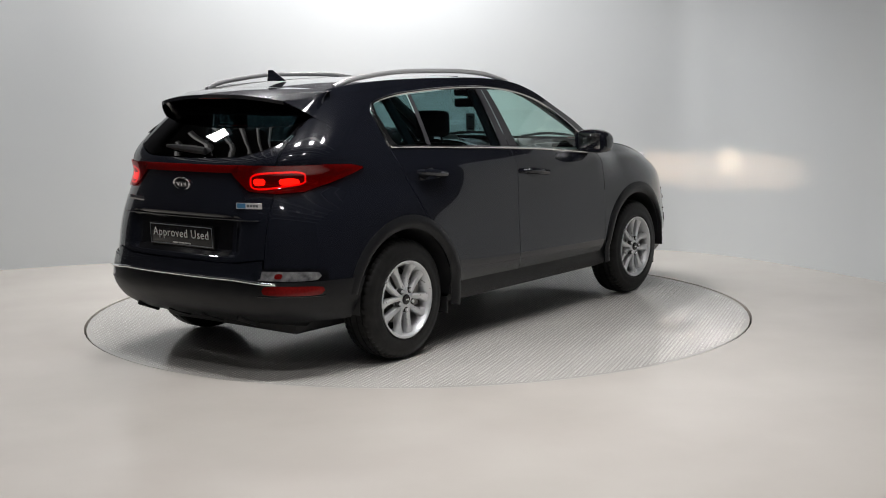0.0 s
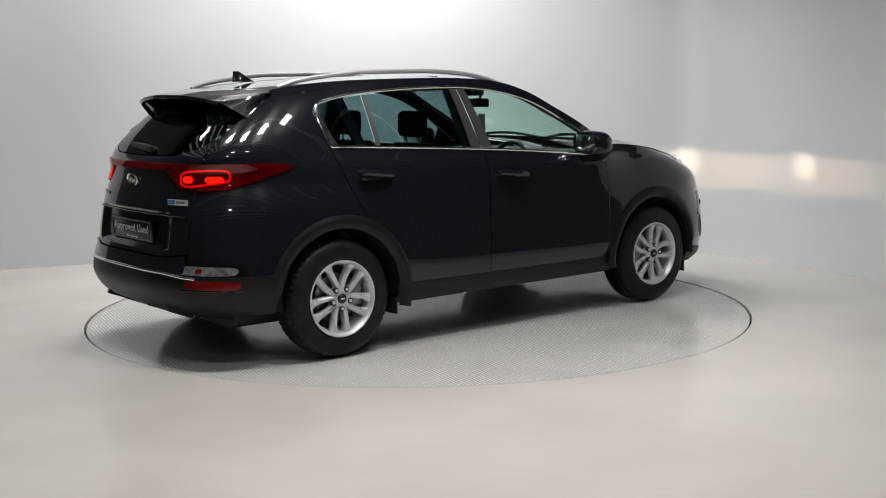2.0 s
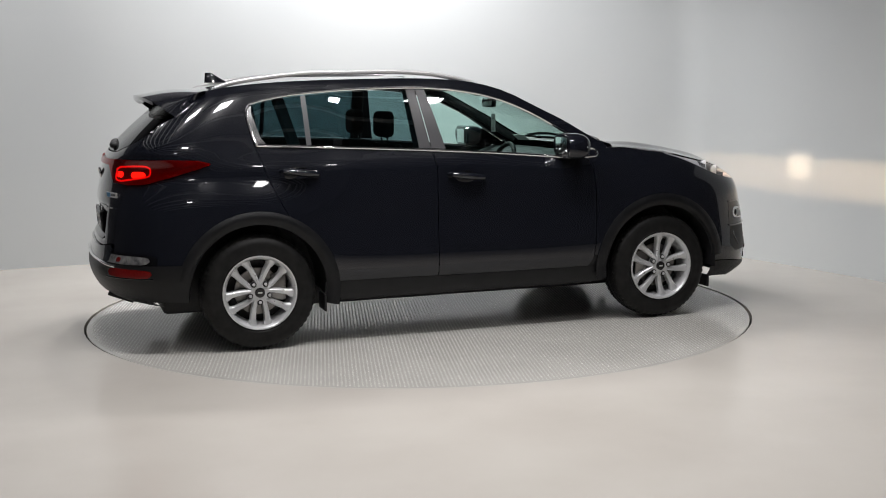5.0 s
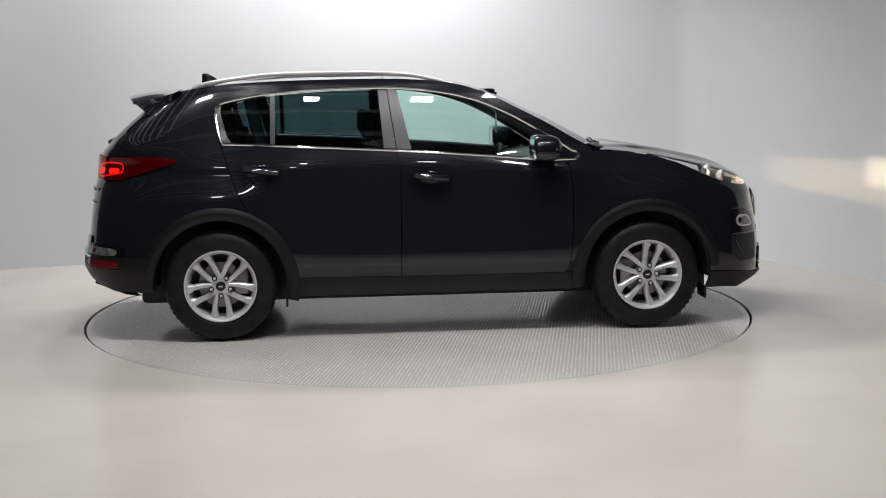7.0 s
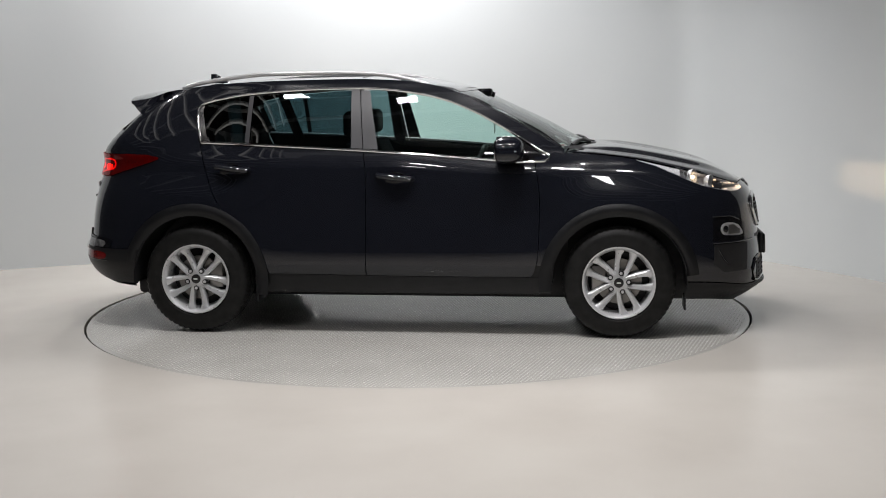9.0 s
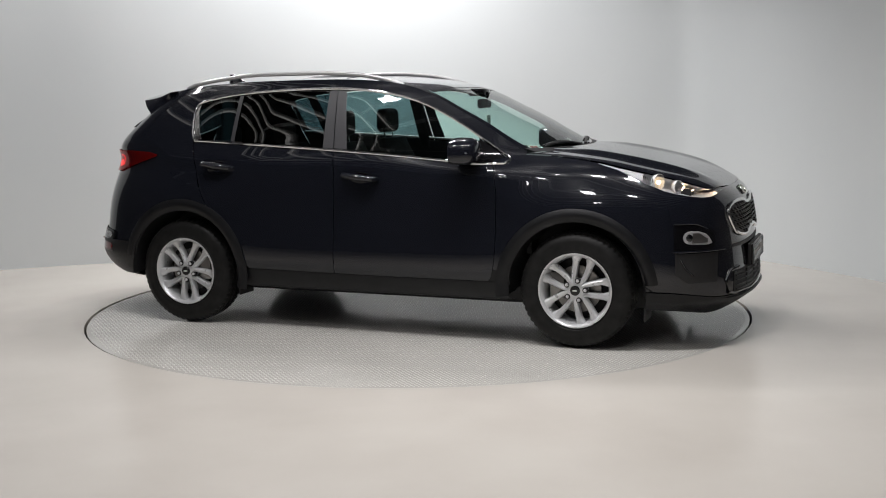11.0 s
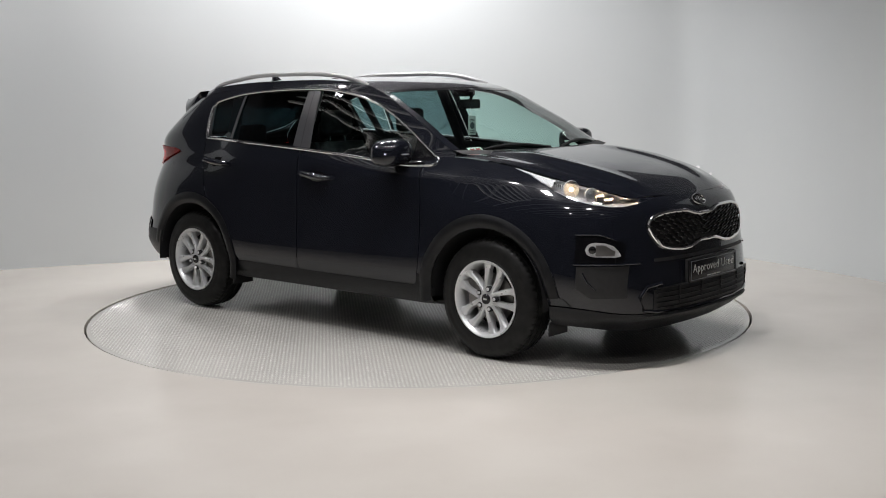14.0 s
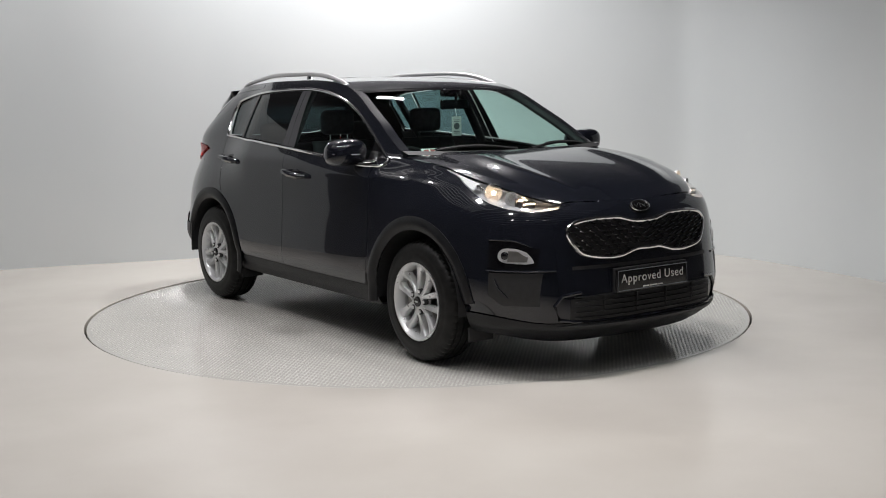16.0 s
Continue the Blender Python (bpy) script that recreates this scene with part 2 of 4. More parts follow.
def studio():
    full = spline2(WALL_PLAN, 6)
    a, b = 6 * 4, 6 * 15 + 5
    curved_wall("wall_round", full[a:b + 1], M_WALL, "smooth pale grey curved studio wall meeting the floor", 0.0, 2.6)
    # unseen wall pieces, coloured near-black as if unlit, to keep reflections dark
    curved_wall("wall_upper", full[a:b + 1], M_DARK, "unseen near-black wall added above the pale studio backdrop", 2.6, 4.6)
    curved_wall("wall_west", full[:a + 1], M_DARK, "near-black studio wall beside the stage, unlit look put into its colour")
    curved_wall("wall_east", full[b:], M_DARK, "near-black studio wall beside the stage, unlit look put into its colour")
    bm = box(11.0, 0.15, 4.6, (-0.4, -9.6, 2.3))
    tagged(mesh_ob("wall_south", bm, M_DARK, False), "near-black wall behind the filming position, unlit look put into its colour", "wall", kind="structure")
    bm = box(15.0, 13.5, 0.12, (-0.8, -3.2, 4.66))
    dark_faces = len(bm.faces)
    for k in range(9):
        box(14.6, 0.07, 0.10, (-0.8, -9.0 + 0.85 * k, 4.55), bm=bm)
    ce = tagged(mesh_ob("ceiling", bm, [M_DARK, M_RIB], False), "dark studio ceiling with pale steel ribs", "ceiling", kind="structure")
    for k, f in enumerate(ce.data.polygons):
        f.material_index = 1 if k >= dark_faces else 0
    # floor with a round hole for the turntable
    bm = bmesh.new()
    n = 128
    a = [bm.verts.new((2.2735 * math.cos(2 * math.pi * k / n), 2.2735 * math.sin(2 * math.pi * k / n), 0)) for k in range(n)]
    b = [bm.verts.new((9 * math.cos(2 * math.pi * k / n), 11 * math.sin(2 * math.pi * k / n), 0)) for k in range(n)]
    c = [bm.verts.new((v.co.x, v.co.y, -0.08)) for v in a]
    for k in range(n):
        j = (k + 1) % n
        bm.faces.new((a[k], b[k], b[j], a[j]))
        bm.faces.new((c[k], a[k], a[j], c[j]))
    bm.faces.new(c)
    tagged(mesh_ob("floor", bm, [M_FLOOR, M_GAP], True), "glossy beige-white painted studio floor", "floor", kind="structure")
    bpy.data.objects["floor"].data.polygons[-1].material_index = 1


def ceiling_lamps():
    first = None
    for lx, ly, _ in PANELS:
        if first is None:
            first = tagged(new("led_panel"), "white rectangular LED studio lamp under the ceiling", "ceiling lamp", "studio lamps")
            part("housing", box(0.42, 0.32, 0.06, (0, 0, -0.03), 0.01), M_HOUSING, first)
            for sx in (-1, 1):
                part("bracket", box(0.03, 0.03, 0.25, (sx * 0.15, 0, 0.125)), M_MATT, first)
            first.matrix_basis = pose(lx, ly, LAMP_Z)
        else:
            copy_thing(first, pose(lx, ly, LAMP_Z))


def stripe_bars():
    """Unseen glowing bars added beside the stage, for the rib stripes mirrored in the glass."""
    first = None
    for k in range(7):
        m = pose(-5.0 + 0.42 * k, -1.0, 4.40)
        if first is None:
            first = tagged(new("stripe_bar"), "added glowing bar under the ceiling for striped glass reflections", "ceiling lamp", "batten lamps")
            part("batten", box(0.09, 4.2, 0.05, (0, 0, 0.03), 0.01), M_HOUSING, first)
            part("tube", tube([(0, -2.05, -0.02), (0, 2.05, -0.02)], 0.018, 8), M_STRIPE, first)
            first.matrix_basis = m
        else:
            copy_thing(first, m)


# ---- turntable ----
def turntable():
    tt = tagged(new("turntable"), "round pale painted steel chequer-plate turntable flush with the floor", "turntable")
    R, n = 2.259, 128
    bm = lathe([(0.0, -0.004), (R - 0.004, -0.004), (R, -0.008), (R, -0.06)], n, "z")
    part("deck", bm, M_DECK, tt)
    vs, fs = [], []
    step, row = 0.025, 0.0217
    k = int(R / row) + 2
    c17, s17, top, foot = math.cos(radians(17)), math.sin(radians(17)), -0.0023, -0.0041
    for i in range(-k, k + 1):
        for j in range(-k, k + 1):
            px, py = (i + 0.5 * (j % 2)) * step, j * row
            x, y = px * c17 - py * s17, px * s17 + py * c17
            if math.hypot(x, y) > R - 0.03:
                continue
            a = radians(17 + (30 if j % 2 else 90))
            ux, uy, vx, vy = math.cos(a) * 0.0105, math.sin(a) * 0.0105, -math.sin(a) * 0.0062, math.cos(a) * 0.0062
            o = len(vs)
            vs += [(x - ux, y - uy, foot), (x - vx, y - vy, foot), (x + ux, y + uy, foot), (x + vx, y + vy, foot)]
            vs += [(x - ux * 0.5, y - uy * 0.5, top), (x - vx * 0.5, y - vy * 0.5, top), (x + ux * 0.5, y + uy * 0.5, top), (x + vx * 0.5, y + vy * 0.5, top)]
            fs += [(o + 4, o + 5, o + 6, o + 7)] + [(o + q, o + (q + 1) % 4, o + 4 + (q + 1) % 4, o + 4 + q) for q in range(4)]
    me = bpy.data.meshes.new("tread_pattern")
    me.from_pydata(vs, [], fs)
    me.materials.append(M_TREAD)
    ob = new("tread_pattern", me)
    ob.parent = tt
    tagged(ob, "raised lozenge tread on the steel plate", kind="stuff")
    return tt


# ---- the car: x forward, y left, z up, origin between the axles on the ground ----
NOSE = curve1([(0.17, 2.10), (0.24, 2.21), (0.29, 2.262), (0.33, 2.262), (0.45, 2.252), (0.55, 2.241), (0.67, 2.223), (0.78, 2.204), (0.84, 2.188), (0.886, 2.163), (0.94, 2.09), (1.0, 1.98), (1.06, 1.85), (1.15, 1.7)])
TAIL = curve1([(0.20, 1.80), (0.245, 1.93), (0.286, 2.10), (0.364, 2.215), (0.459, 2.252), (0.515, 2.245), (0.58, 2.225), (0.664, 2.215), (0.887, 2.19), (1.035, 2.16), (1.126, 2.135), (1.217, 2.055), (1.354, 1.91), (1.45, 1.79), (1.53, 1.68), (1.6, 1.58)])
HALF = curve1([(0.17, 0.80), (0.27, 0.868), (0.34, 0.897), (0.385, 0.914), (0.42, 0.9255), (0.46, 0.9305), (0.50, 0.9305), (0.57, 0.927), (0.66, 0.9215), (0.76, 0.9165), (0.86, 0.9145), (0.95, 0.911), (1.03, 0.9075), (1.07, 0.900), (1.10, 0.886), (1.15, 0.858), (1.2, 0.834), (1.3, 0.788), (1.4, 0.738), (1.5, 0.682), (1.54, 0.655), (1.575, 0.632), (1.6, 0.608)])
X0F, X0R, PF, QF = 0.3, -0.3, 7.0, 2.8
HUB_R, HUB_F, HUB_Z, R_OUT, R_IN = -1.335, 1.335, 0.345, 0.472, 0.405


def tail_power(z):
    """The tail is squarer in plan low down than at the lamps."""
    k = smooth01(1.08, 0.68, z)
    h = smooth01(1.06, 1.24, z)
    return 7.0 + 0.8 * k + 6.0 * h, 2.5 + 0.5 * k + 0.9 * h


def half(x, z):
    """Half width of the body at x and z, before the rounding of the ends."""
    b = HALF(z)
    roll = min(max((z - 0.70) / 0.32, 0.0), 1.1) ** 2
    b -= 0.080 * smooth01(-0.1, 1.05, x) * smooth01(1.0, 1.14, z)
    b -= smooth01(0.75, 1.2, x) * (0.064 * roll - 0.040 * smooth01(1.0, 1.14, z))
    b -= 0.054 * smooth01(-0.75, -1.3, x) * min(roll, 1.0)
    b += 0.012 * math.exp(-((x - HUB_F) / 0.45) ** 2) * smooth01(1.0, 0.8, z) * smooth01(0.35, 0.6, z)
    b += 0.014 * math.exp(-((x - HUB_R) / 0.45) ** 2) * smooth01(1.05, 0.85, z) * smooth01(0.35, 0.6, z)
    b += 0.006 * smooth01(-1.6, -2.0, x) * smooth01(0.68, 0.55, z)
    return b


def side_y(x, z):
    b = half(x, z)
    if x > X0F:
        k = min((x - X0F) / (NOSE(z) - X0F), 1.0)
        return b * (1 - k**PF) ** (1 / QF)
    if x < X0R:
        k = min((X0R - x) / (TAIL(z) + X0R), 1.0)
        p, q = tail_power(z)
        return b * (1 - k**p) ** (1 / q)
    return b


def arch_end(z, x):
    """Where an end panel stops at the wheel opening."""
    d = R_IN**2 - (z - HUB_Z) ** 2
    return max(x, HUB_F + math.sqrt(d) + 0.004) if d > 0 else x


def end_point(s, z, front, off=0.0):
    """A place on the nose or tail: s is 0 on the centre line, 1 where the end panel meets the side."""
    if front:
        x0, ln, p, q, sg, xe = X0F, NOSE(z) - X0F, PF, QF, 1, arch_end(z, 1.62)
    else:
        x0, ln, (p, q), sg, xe = X0R, TAIL(z) + X0R, tail_power(z), -1, -arch_end(z, 1.66)
    k = min(abs(xe - x0) / ln, 0.999)
    f0 = math.acos(k ** (p / 2))

    def at(f):
        f = max(min(f, math.pi / 2 - 1e-4), 0.0)
        x = x0 + sg * ln * max(math.cos(f), 0) ** (2 / p)
        return Vector((x, half(x, z) * math.sin(f) ** (2 / q), z))
    # even spacing: s runs with a blend of width and angle
    f = f0 * abs(s) ** 1.3
    a = at(f)
    if off:
        e = 0.02
        t = at(min(f + e, math.pi / 2)) - at(max(f - e, 0.0))
        nrm = Vector((t.y, -t.x, 0)) * sg
        nrm = nrm.normalized() if nrm.length > 1e-6 else Vector((sg, 0, 0))
        if nrm.x * sg < 0 and nrm.y < 0:
            nrm = -nrm
        a = a + nrm * off
    if s < 0:
        a.y = -a.y
    return a


def s_of(value, z, front, axis):
    """The s at which the end surface has this y (or x) at height z."""
    lo, hi = 0.0, 1.6
    for _ in range(40):
        mid = (lo + hi) / 2
        p = end_point(mid, z, front)
        big = p.y > value if axis == "y" else (p.x < value if front else p.x > value)
        lo, hi = (lo, mid) if big else (mid, hi)
    return (lo + hi) / 2


def arch(x, r=R_OUT):
    for h in (HUB_R, HUB_F):
        if abs(x - h) < r:
            return HUB_Z + 0.005 + math.sqrt(r * r - (x - h) ** 2)
    return -1.0


def side_sheet(x0, x1, lo, hi, sg, off=0.0, nx=40, nz=16, thick=0.0, xs=None):
    """A panel on the side between x0 and x1, lo(x) and hi(x) high; sg is -1 on the right."""
    def fn(u, v):
        x = x0 + (x1 - x0) * u if xs is None else float(np.interp(u, np.linspace(0, 1, len(xs)), xs))
        z = lo(x) + (hi(x) - lo(x)) * v
        return Vector((x, sg * (side_y(x, z) + off), z))
    return sheet(fn, nx, nz, thick)


def end_sheet(s0, s1, lo, hi, front, off=0.0, ns=40, nz=14, sides=1):
    """A panel on the nose or tail between s0 and s1, lo(s) and hi(s) high."""
    def fn(u, v):
        s = s0 + (s1 - s0) * u
        z = lo(s) + (hi(s) - lo(s)) * v
        p = end_point(s, z, front, off)
        p.y *= sides
        return p
    return sheet(fn, ns, nz)


def face_x(y, z, front):
    """The x of the nose or tail at this y and z."""
    x0, ln, p, q, sg = (X0F, NOSE(z) - X0F, PF, QF, 1) if front else (X0R, TAIL(z) + X0R, *tail_power(z), -1)
    x = x0 + sg * ln
    for _ in range(6):
        k = min(abs(y) / half(x, z), 0.9999)
        x = x0 + sg * ln * (1 - k**q) ** (1 / p)
    if not front:
        x += 0.036 * smooth01(0.47, 0.39, abs(y)) * smooth01(0.645, 0.68, z) * smooth01(0.87, 0.835, z)
    return x


def face_sheet(y0, y1, lo, hi, front, off=0.0, ny=40, nz=12):
    """A panel on the nose or tail between y0 and y1, lo(y) and hi(y) high, off metres proud."""
    sg = 1 if front else -1

    def fn(u, v):
        y = y0 + (y1 - y0) * u
        z = lo(y) + (hi(y) - lo(y)) * v
        return Vector((face_x(y, z, front) + sg * off, y, z))
    return sheet(fn, ny, nz)


ROOF_EDGE = curve1([(-1.72, 1.502), (-1.565, 1.532), (-1.244, 1.572), (-0.818, 1.591), (-0.355, 1.596), (-0.035, 1.583), (0.18, 1.552), (0.358, 1.492), (0.537, 1.402), (0.717, 1.31), (0.86, 1.225), (0.97, 1.165), (1.02, 1.14)])
CHROME_TOP = curve1([(-1.36, 1.40), (-1.339, 1.432), (-1.303, 1.456), (-1.233, 1.473), (-1.056, 1.503), (-0.88, 1.518), (-0.705, 1.529), (-0.529, 1.535), (-0.30, 1.537), (-0.106, 1.526), (0.105, 1.497), (0.281, 1.452), (0.458, 1.378), (0.599, 1.302), (0.742, 1.215), (0.831, 1.16), (0.90, 1.115)])
BELT = curve1([(-1.35, 1.207), (-1.23, 1.203), (-0.882, 1.188), (-0.533, 1.17), (-0.218, 1.152), (0.168, 1.126), (0.521, 1.096), (0.733, 1.08), (0.9, 1.083)])
BONNET_SIDE = curve1([(0.84, 1.11), (0.934, 1.135), (1.074, 1.13), (1.214, 1.118), (1.425, 1.09), (1.57, 1.057), (1.73, 1.021), (1.86, 0.988), (1.98, 0.95), (2.06, 0.922)])
LAMP_LOW = line1([(0.8, 1.3), (1.38, 1.3), (1.425, 1.088), (1.433, 1.080), (1.552, 1.044), (1.71, 0.974), (1.835, 0.924), (1.942, 0.897), (2.023, 0.884), (2.062, 0.884), (2.088, 0.895), (2.102, 0.918), (2.106, 0.922), (3, 0.922)])
SILL = lambda x: 0.378 + 0.008 * smooth01(0.2, -0.8, x)
GAP = 0.0025


def seam_x(z):
    """The shut line between the doors."""
    return line1([(0.37, -0.224), (1.04, -0.218), (1.16, -0.239), (1.54, -0.287)])(z)


def door_rear_x(z):
    return curve1([(0.378, -0.845), (0.452, -0.89), (0.60, -1.00), (0.721, -1.097), (0.897, -1.202), (1.055, -1.265), (1.21, -1.315)])(z)


def strip(z0, z1, left, right, sg, off=0.0, nx=24, nz=24):
    """A side panel bounded left and right by lines x(z)."""
    def fn(u, v):
        z = z0 + (z1 - z0) * v
        x = left(z) + (right(z) - left(z)) * u
        return Vector((x, sg * (side_y(x, min(z, 1.6)) + off), z))
    return sheet(fn, nx, nz)


def belt_door(x0, x1, lo, sg, left=None, right=None, nx=30, nz=26):
    """A door skin under the belt line."""
    def fn(u, v):
        x = x0 + (x1 - x0) * u
        for _ in range(3):
            z = lo(x) + (BELT(x) - 0.006 - lo(x)) * v
            a = left(z) if left else x0
            b = right(z) if right else x1
            x = a + (b - a) * u
        return Vector((x, sg * side_y(x, z), z))
    return sheet(fn, nx, nz)


def body_sides(car, sg):
    L = {-1: "right", 1: "left"}[sg]
    # doors
    d = part("rear_door", belt_door(-1.3, -0.22, lambda x: SILL(x), sg, door_rear_x, lambda z: seam_x(z) - GAP), M_PAINT, car)
    f = part("front_door", belt_door(-0.22, 0.84, lambda x: SILL(x), sg, lambda z: seam_x(z) + GAP, lambda z: curve1([(0.37, 0.785), (0.39, 0.815), (0.6, 0.848), (0.85, 0.853), (1.0, 0.838), (1.1, 0.81)])(z)), M_PAINT, car)
    # handles
    for door, hx, hz in ((d, -1.07, 1.047), (f, -0.033, 0.993)):
        yy = side_y(hx, hz)
        bm = tube([(hx - 0.112, sg * (yy + 0.004), hz + 0.012), (hx - 0.098, sg * (yy + 0.036), hz + 0.011), (hx, sg * (yy + 0.047), hz), (hx + 0.098, sg * (yy + 0.036), hz - 0.011), (hx + 0.112, sg * (yy + 0.004), hz - 0.012)], [0.016, 0.023, 0.0255, 0.023, 0.016], 10, flat=0.85)
        part("door_handle", bm, M_PAINT, door, "gloss black pull handle")
        bm = bmesh.new()
        bmesh.ops.create_uvsphere(bm, u_segments=18, v_segments=8, radius=1, matrix=Matrix.Translation((hx, sg * (yy - 0.004), hz - 0.012)) @ Matrix.Diagonal((0.095, 0.007, 0.046, 1)))
        part("handle_cup", bm, M_BLACK, door)
    part("lock_cap", box(0.014, 0.01, 0.014, (-0.14, sg * (side_y(-0.14, 1.0) + 0.034), 1.004), 0.004), M_CHROME, f)
    # rear quarter: from the rear door to the tail, over the arch
    def quarter(u, v):
        # rows from the arch (v = 0) up to the roof edge (v = 1)
        x = -1.66 + 0.79 * u
        for _ in range(4):
            lo = max(arch(x), 0.52) if x < -0.9 else 0.46
            hi = 1.0
            z = lo + (hi - lo) * v
            xr = door_rear_x(z) - 2 * GAP
            x = -1.66 + (xr + 1.66) * u
        return Vector((x, sg * side_y(x, z), z))
    qp = part("quarter_panel", sheet(quarter, 60, 20), M_PAINT, car)
    def upper(u, v):
        z = 1.0 + 0.205 * v
        a, b = -1.66, door_rear_x(z) - 2 * GAP
        x = a + (b - a) * u
        return Vector((x, sg * side_y(x, z), z))
    bm = bmesh.new()
    add_grid(bm, upper, 30, 12)
    def upper2(u, v):
        z = 1.205 + (ROOF_EDGE(-1.6) - 0.01 - 1.205) * v
        a = -1.66
        b = line1([(1.205, -1.322), (1.33, -1.345), (1.43, -1.365), (1.6, -1.365)])(z)
        x = a + (b - a) * u
        z = min(z, ROOF_EDGE(x))
        return Vector((x, sg * side_y(x, z), z))
    add_grid(bm, upper2, 20, 20)
    # cant rail over the windows to the windscreen pillar
    def rail(u, v):
        x = -1.365 + (1.0 + 1.365) * u
        lo = max(CHROME_TOP(x), BELT(x)) if x < 0.9 else 1.10
        if x < -1.33:
            lo = 1.41
        z = lo + (ROOF_EDGE(x) - lo) * v
        return Vector((x, sg * side_y(x, z), z))
    add_grid(bm, rail, 80, 6)
    part("side_frame", bm, M_PAINT, car)
    # front wing
    def wing(u, v):
        x = 0.86 + 0.76 * u
        for _ in range(4):
            lo = arch(x) if arch(x) > 0.45 else 0.45
            z = lo + (min(BONNET_SIDE(x) - 0.004, LAMP_LOW(x)) - lo) * v
            a = curve1([(0.37, 0.785), (0.39, 0.815), (0.6, 0.848), (0.85, 0.853), (1.0, 0.838), (1.13, 0.81)])(z) + 2 * GAP
            x = a + (1.62 - a) * u
        return Vector((x, sg * side_y(x, z), z))
    part("front_wing", sheet(wing, 50, 24), M_PAINT, car)
    # glass
    gl = lambda x: BELT(x) + 0.012
    gh = lambda x: CHROME_TOP(x) - 0.012
    def bounded(left, right, off, nx=20, nz=16):
        def fn(u, v):
            z = 1.3
            x = 0
            for _ in range(4):
                x = left(z) + (right(z) - left(z)) * u
                lo, hi = gl(x), max(gh(x), gl(x) + 0.002)
                z = lo + (hi - lo) * v
            return Vector((x, sg * (side_y(x, z) + off), z))
        return sheet(fn, nx, nz)
    part("quarter_glass", bounded(lambda z: line1([(1.2, -1.235), (1.25, -1.275), (1.4, -1.318), (1.5, -1.30)])(z), lambda z: -1.009, -0.006), M_PRIVACY, car, "dark privacy glass")
    part("rear_door_glass", bounded(lambda z: -0.983, lambda z: line1([(1.17, -0.316), (1.53, -0.343)])(z), -0.006), M_PRIVACY, d, "dark privacy glass")
    part("front_door_glass", bounded(lambda z: line1([(1.15, -0.144), (1.53, -0.225)])(z), lambda z: 0.70, -0.006, 30), M_GLASS, f, "pale green tinted glass")
    part("mirror_sail", bounded(lambda z: 0.70, lambda z: 0.88, -0.003, 10), M_BLACK, f)
    part("window_divider", bounded(lambda z: -1.011, lambda z: -0.981, 0.002, 3), M_PILLAR, d)
    part("door_pillar", bounded(lambda z: line1([(1.17, -0.316), (1.53, -0.343)])(z), lambda z: seam_x(z) - GAP, 0.003, 4), M_PILLAR, d, "satin dark grey pillar cover")
    part("door_pillar", bounded(lambda z: seam_x(z) + GAP, lambda z: line1([(1.15, -0.144), (1.53, -0.225)])(z), 0.003, 4), M_PILLAR, f, "satin dark grey pillar cover")
    # chrome surround as one closed bar
    pts = []
    for k in range(40):
        x = -1.30 + (0.88 + 1.30) * k / 39
        pts.append((x, BELT(x)))
    pts += [(0.905, 1.095), (0.91, 1.112), (0.898, 1.126)]
    for k in range(46):
        x = 0.87 - (0.87 + 1.30) * k / 45
        pts.append((x, CHROME_TOP(x)))
    pts += [(-1.328, 1.443), (-1.345, 1.415), (-1.346, 1.37), (-1.333, 1.30), (-1.322, 1.25), (-1.312, 1.22)]
    part("window_chrome", tube([(x, sg * (side_y(x, z) + 0.004), z) for x, z in pts], 0.0085, 8, closed=True, up=Vector((0, 1, 0))), M_CHROME, car, "bright chrome window surround")
    part("quarter_chrome", bounded(lambda z: line1([(1.2, -1.31), (1.25, -1.32), (1.4, -1.342), (1.5, -1.33)])(z), lambda z: line1([(1.2, -1.235), (1.25, -1.275), (1.4, -1.318), (1.5, -1.30)])(z), 0.003, 4), M_CHROME, car)
    # grey plastic arches and sill
    for h, a0, a1, nm in ((HUB_R, -12, 168, "rear"), (HUB_F, 6, 187, "front")):
        def arch_fn(u, v):
            a = radians(a0 + (a1 - a0) * u)
            r = R_IN + (R_OUT + 0.012 - R_IN) * v
            x, z = h + r * math.cos(a), HUB_Z + r * math.sin(a)
            zz = max(z, 0.22)
            y = max(side_y(x, max(zz, 0.40)), 0.6) + 0.012 * math.sin(math.pi * min(v * 0.8 + 0.2, 1)) + 0.006 - 0.02 * (1 - v) ** 3
            return Vector((x, sg * y, z))
        part("arch_moulding", sheet(arch_fn, 56, 6, 0.012), M_CLAD, car, "matt grey-black plastic wheel arch")
        def liner(u, v):
            a = radians(-4 + 188 * u)
            r, y = ((0.02, 0.56), (R_IN + 0.004, 0.56), (R_IN + 0.004, 0.74), (R_IN + 0.004, 0.915))[int(round(v * 3))]
            return Vector((h + r * math.cos(a), sg * y, HUB_Z + r * math.sin(a)))
        part("arch_liner", sheet(liner, 32, 3), M_MATT, car)
    bm = bmesh.new()
    add_grid(bm, lambda u, v: Vector((-0.94 + 1.86 * u, sg * ((side_y(0, 0.27 + 0.105 * v)) + 0.008 * math.sin(math.pi * v)), 0.268 + (SILL(-0.94 + 1.86 * u) - 0.272) * v)), 20, 6)
    add_grid(bm, lambda u, v: Vector((-0.94 + 1.86 * u, sg * (0.868 - 0.12 * v), 0.268 - 0.02 * v)), 20, 2)
    part("sill_moulding", bm, M_CLAD, car)
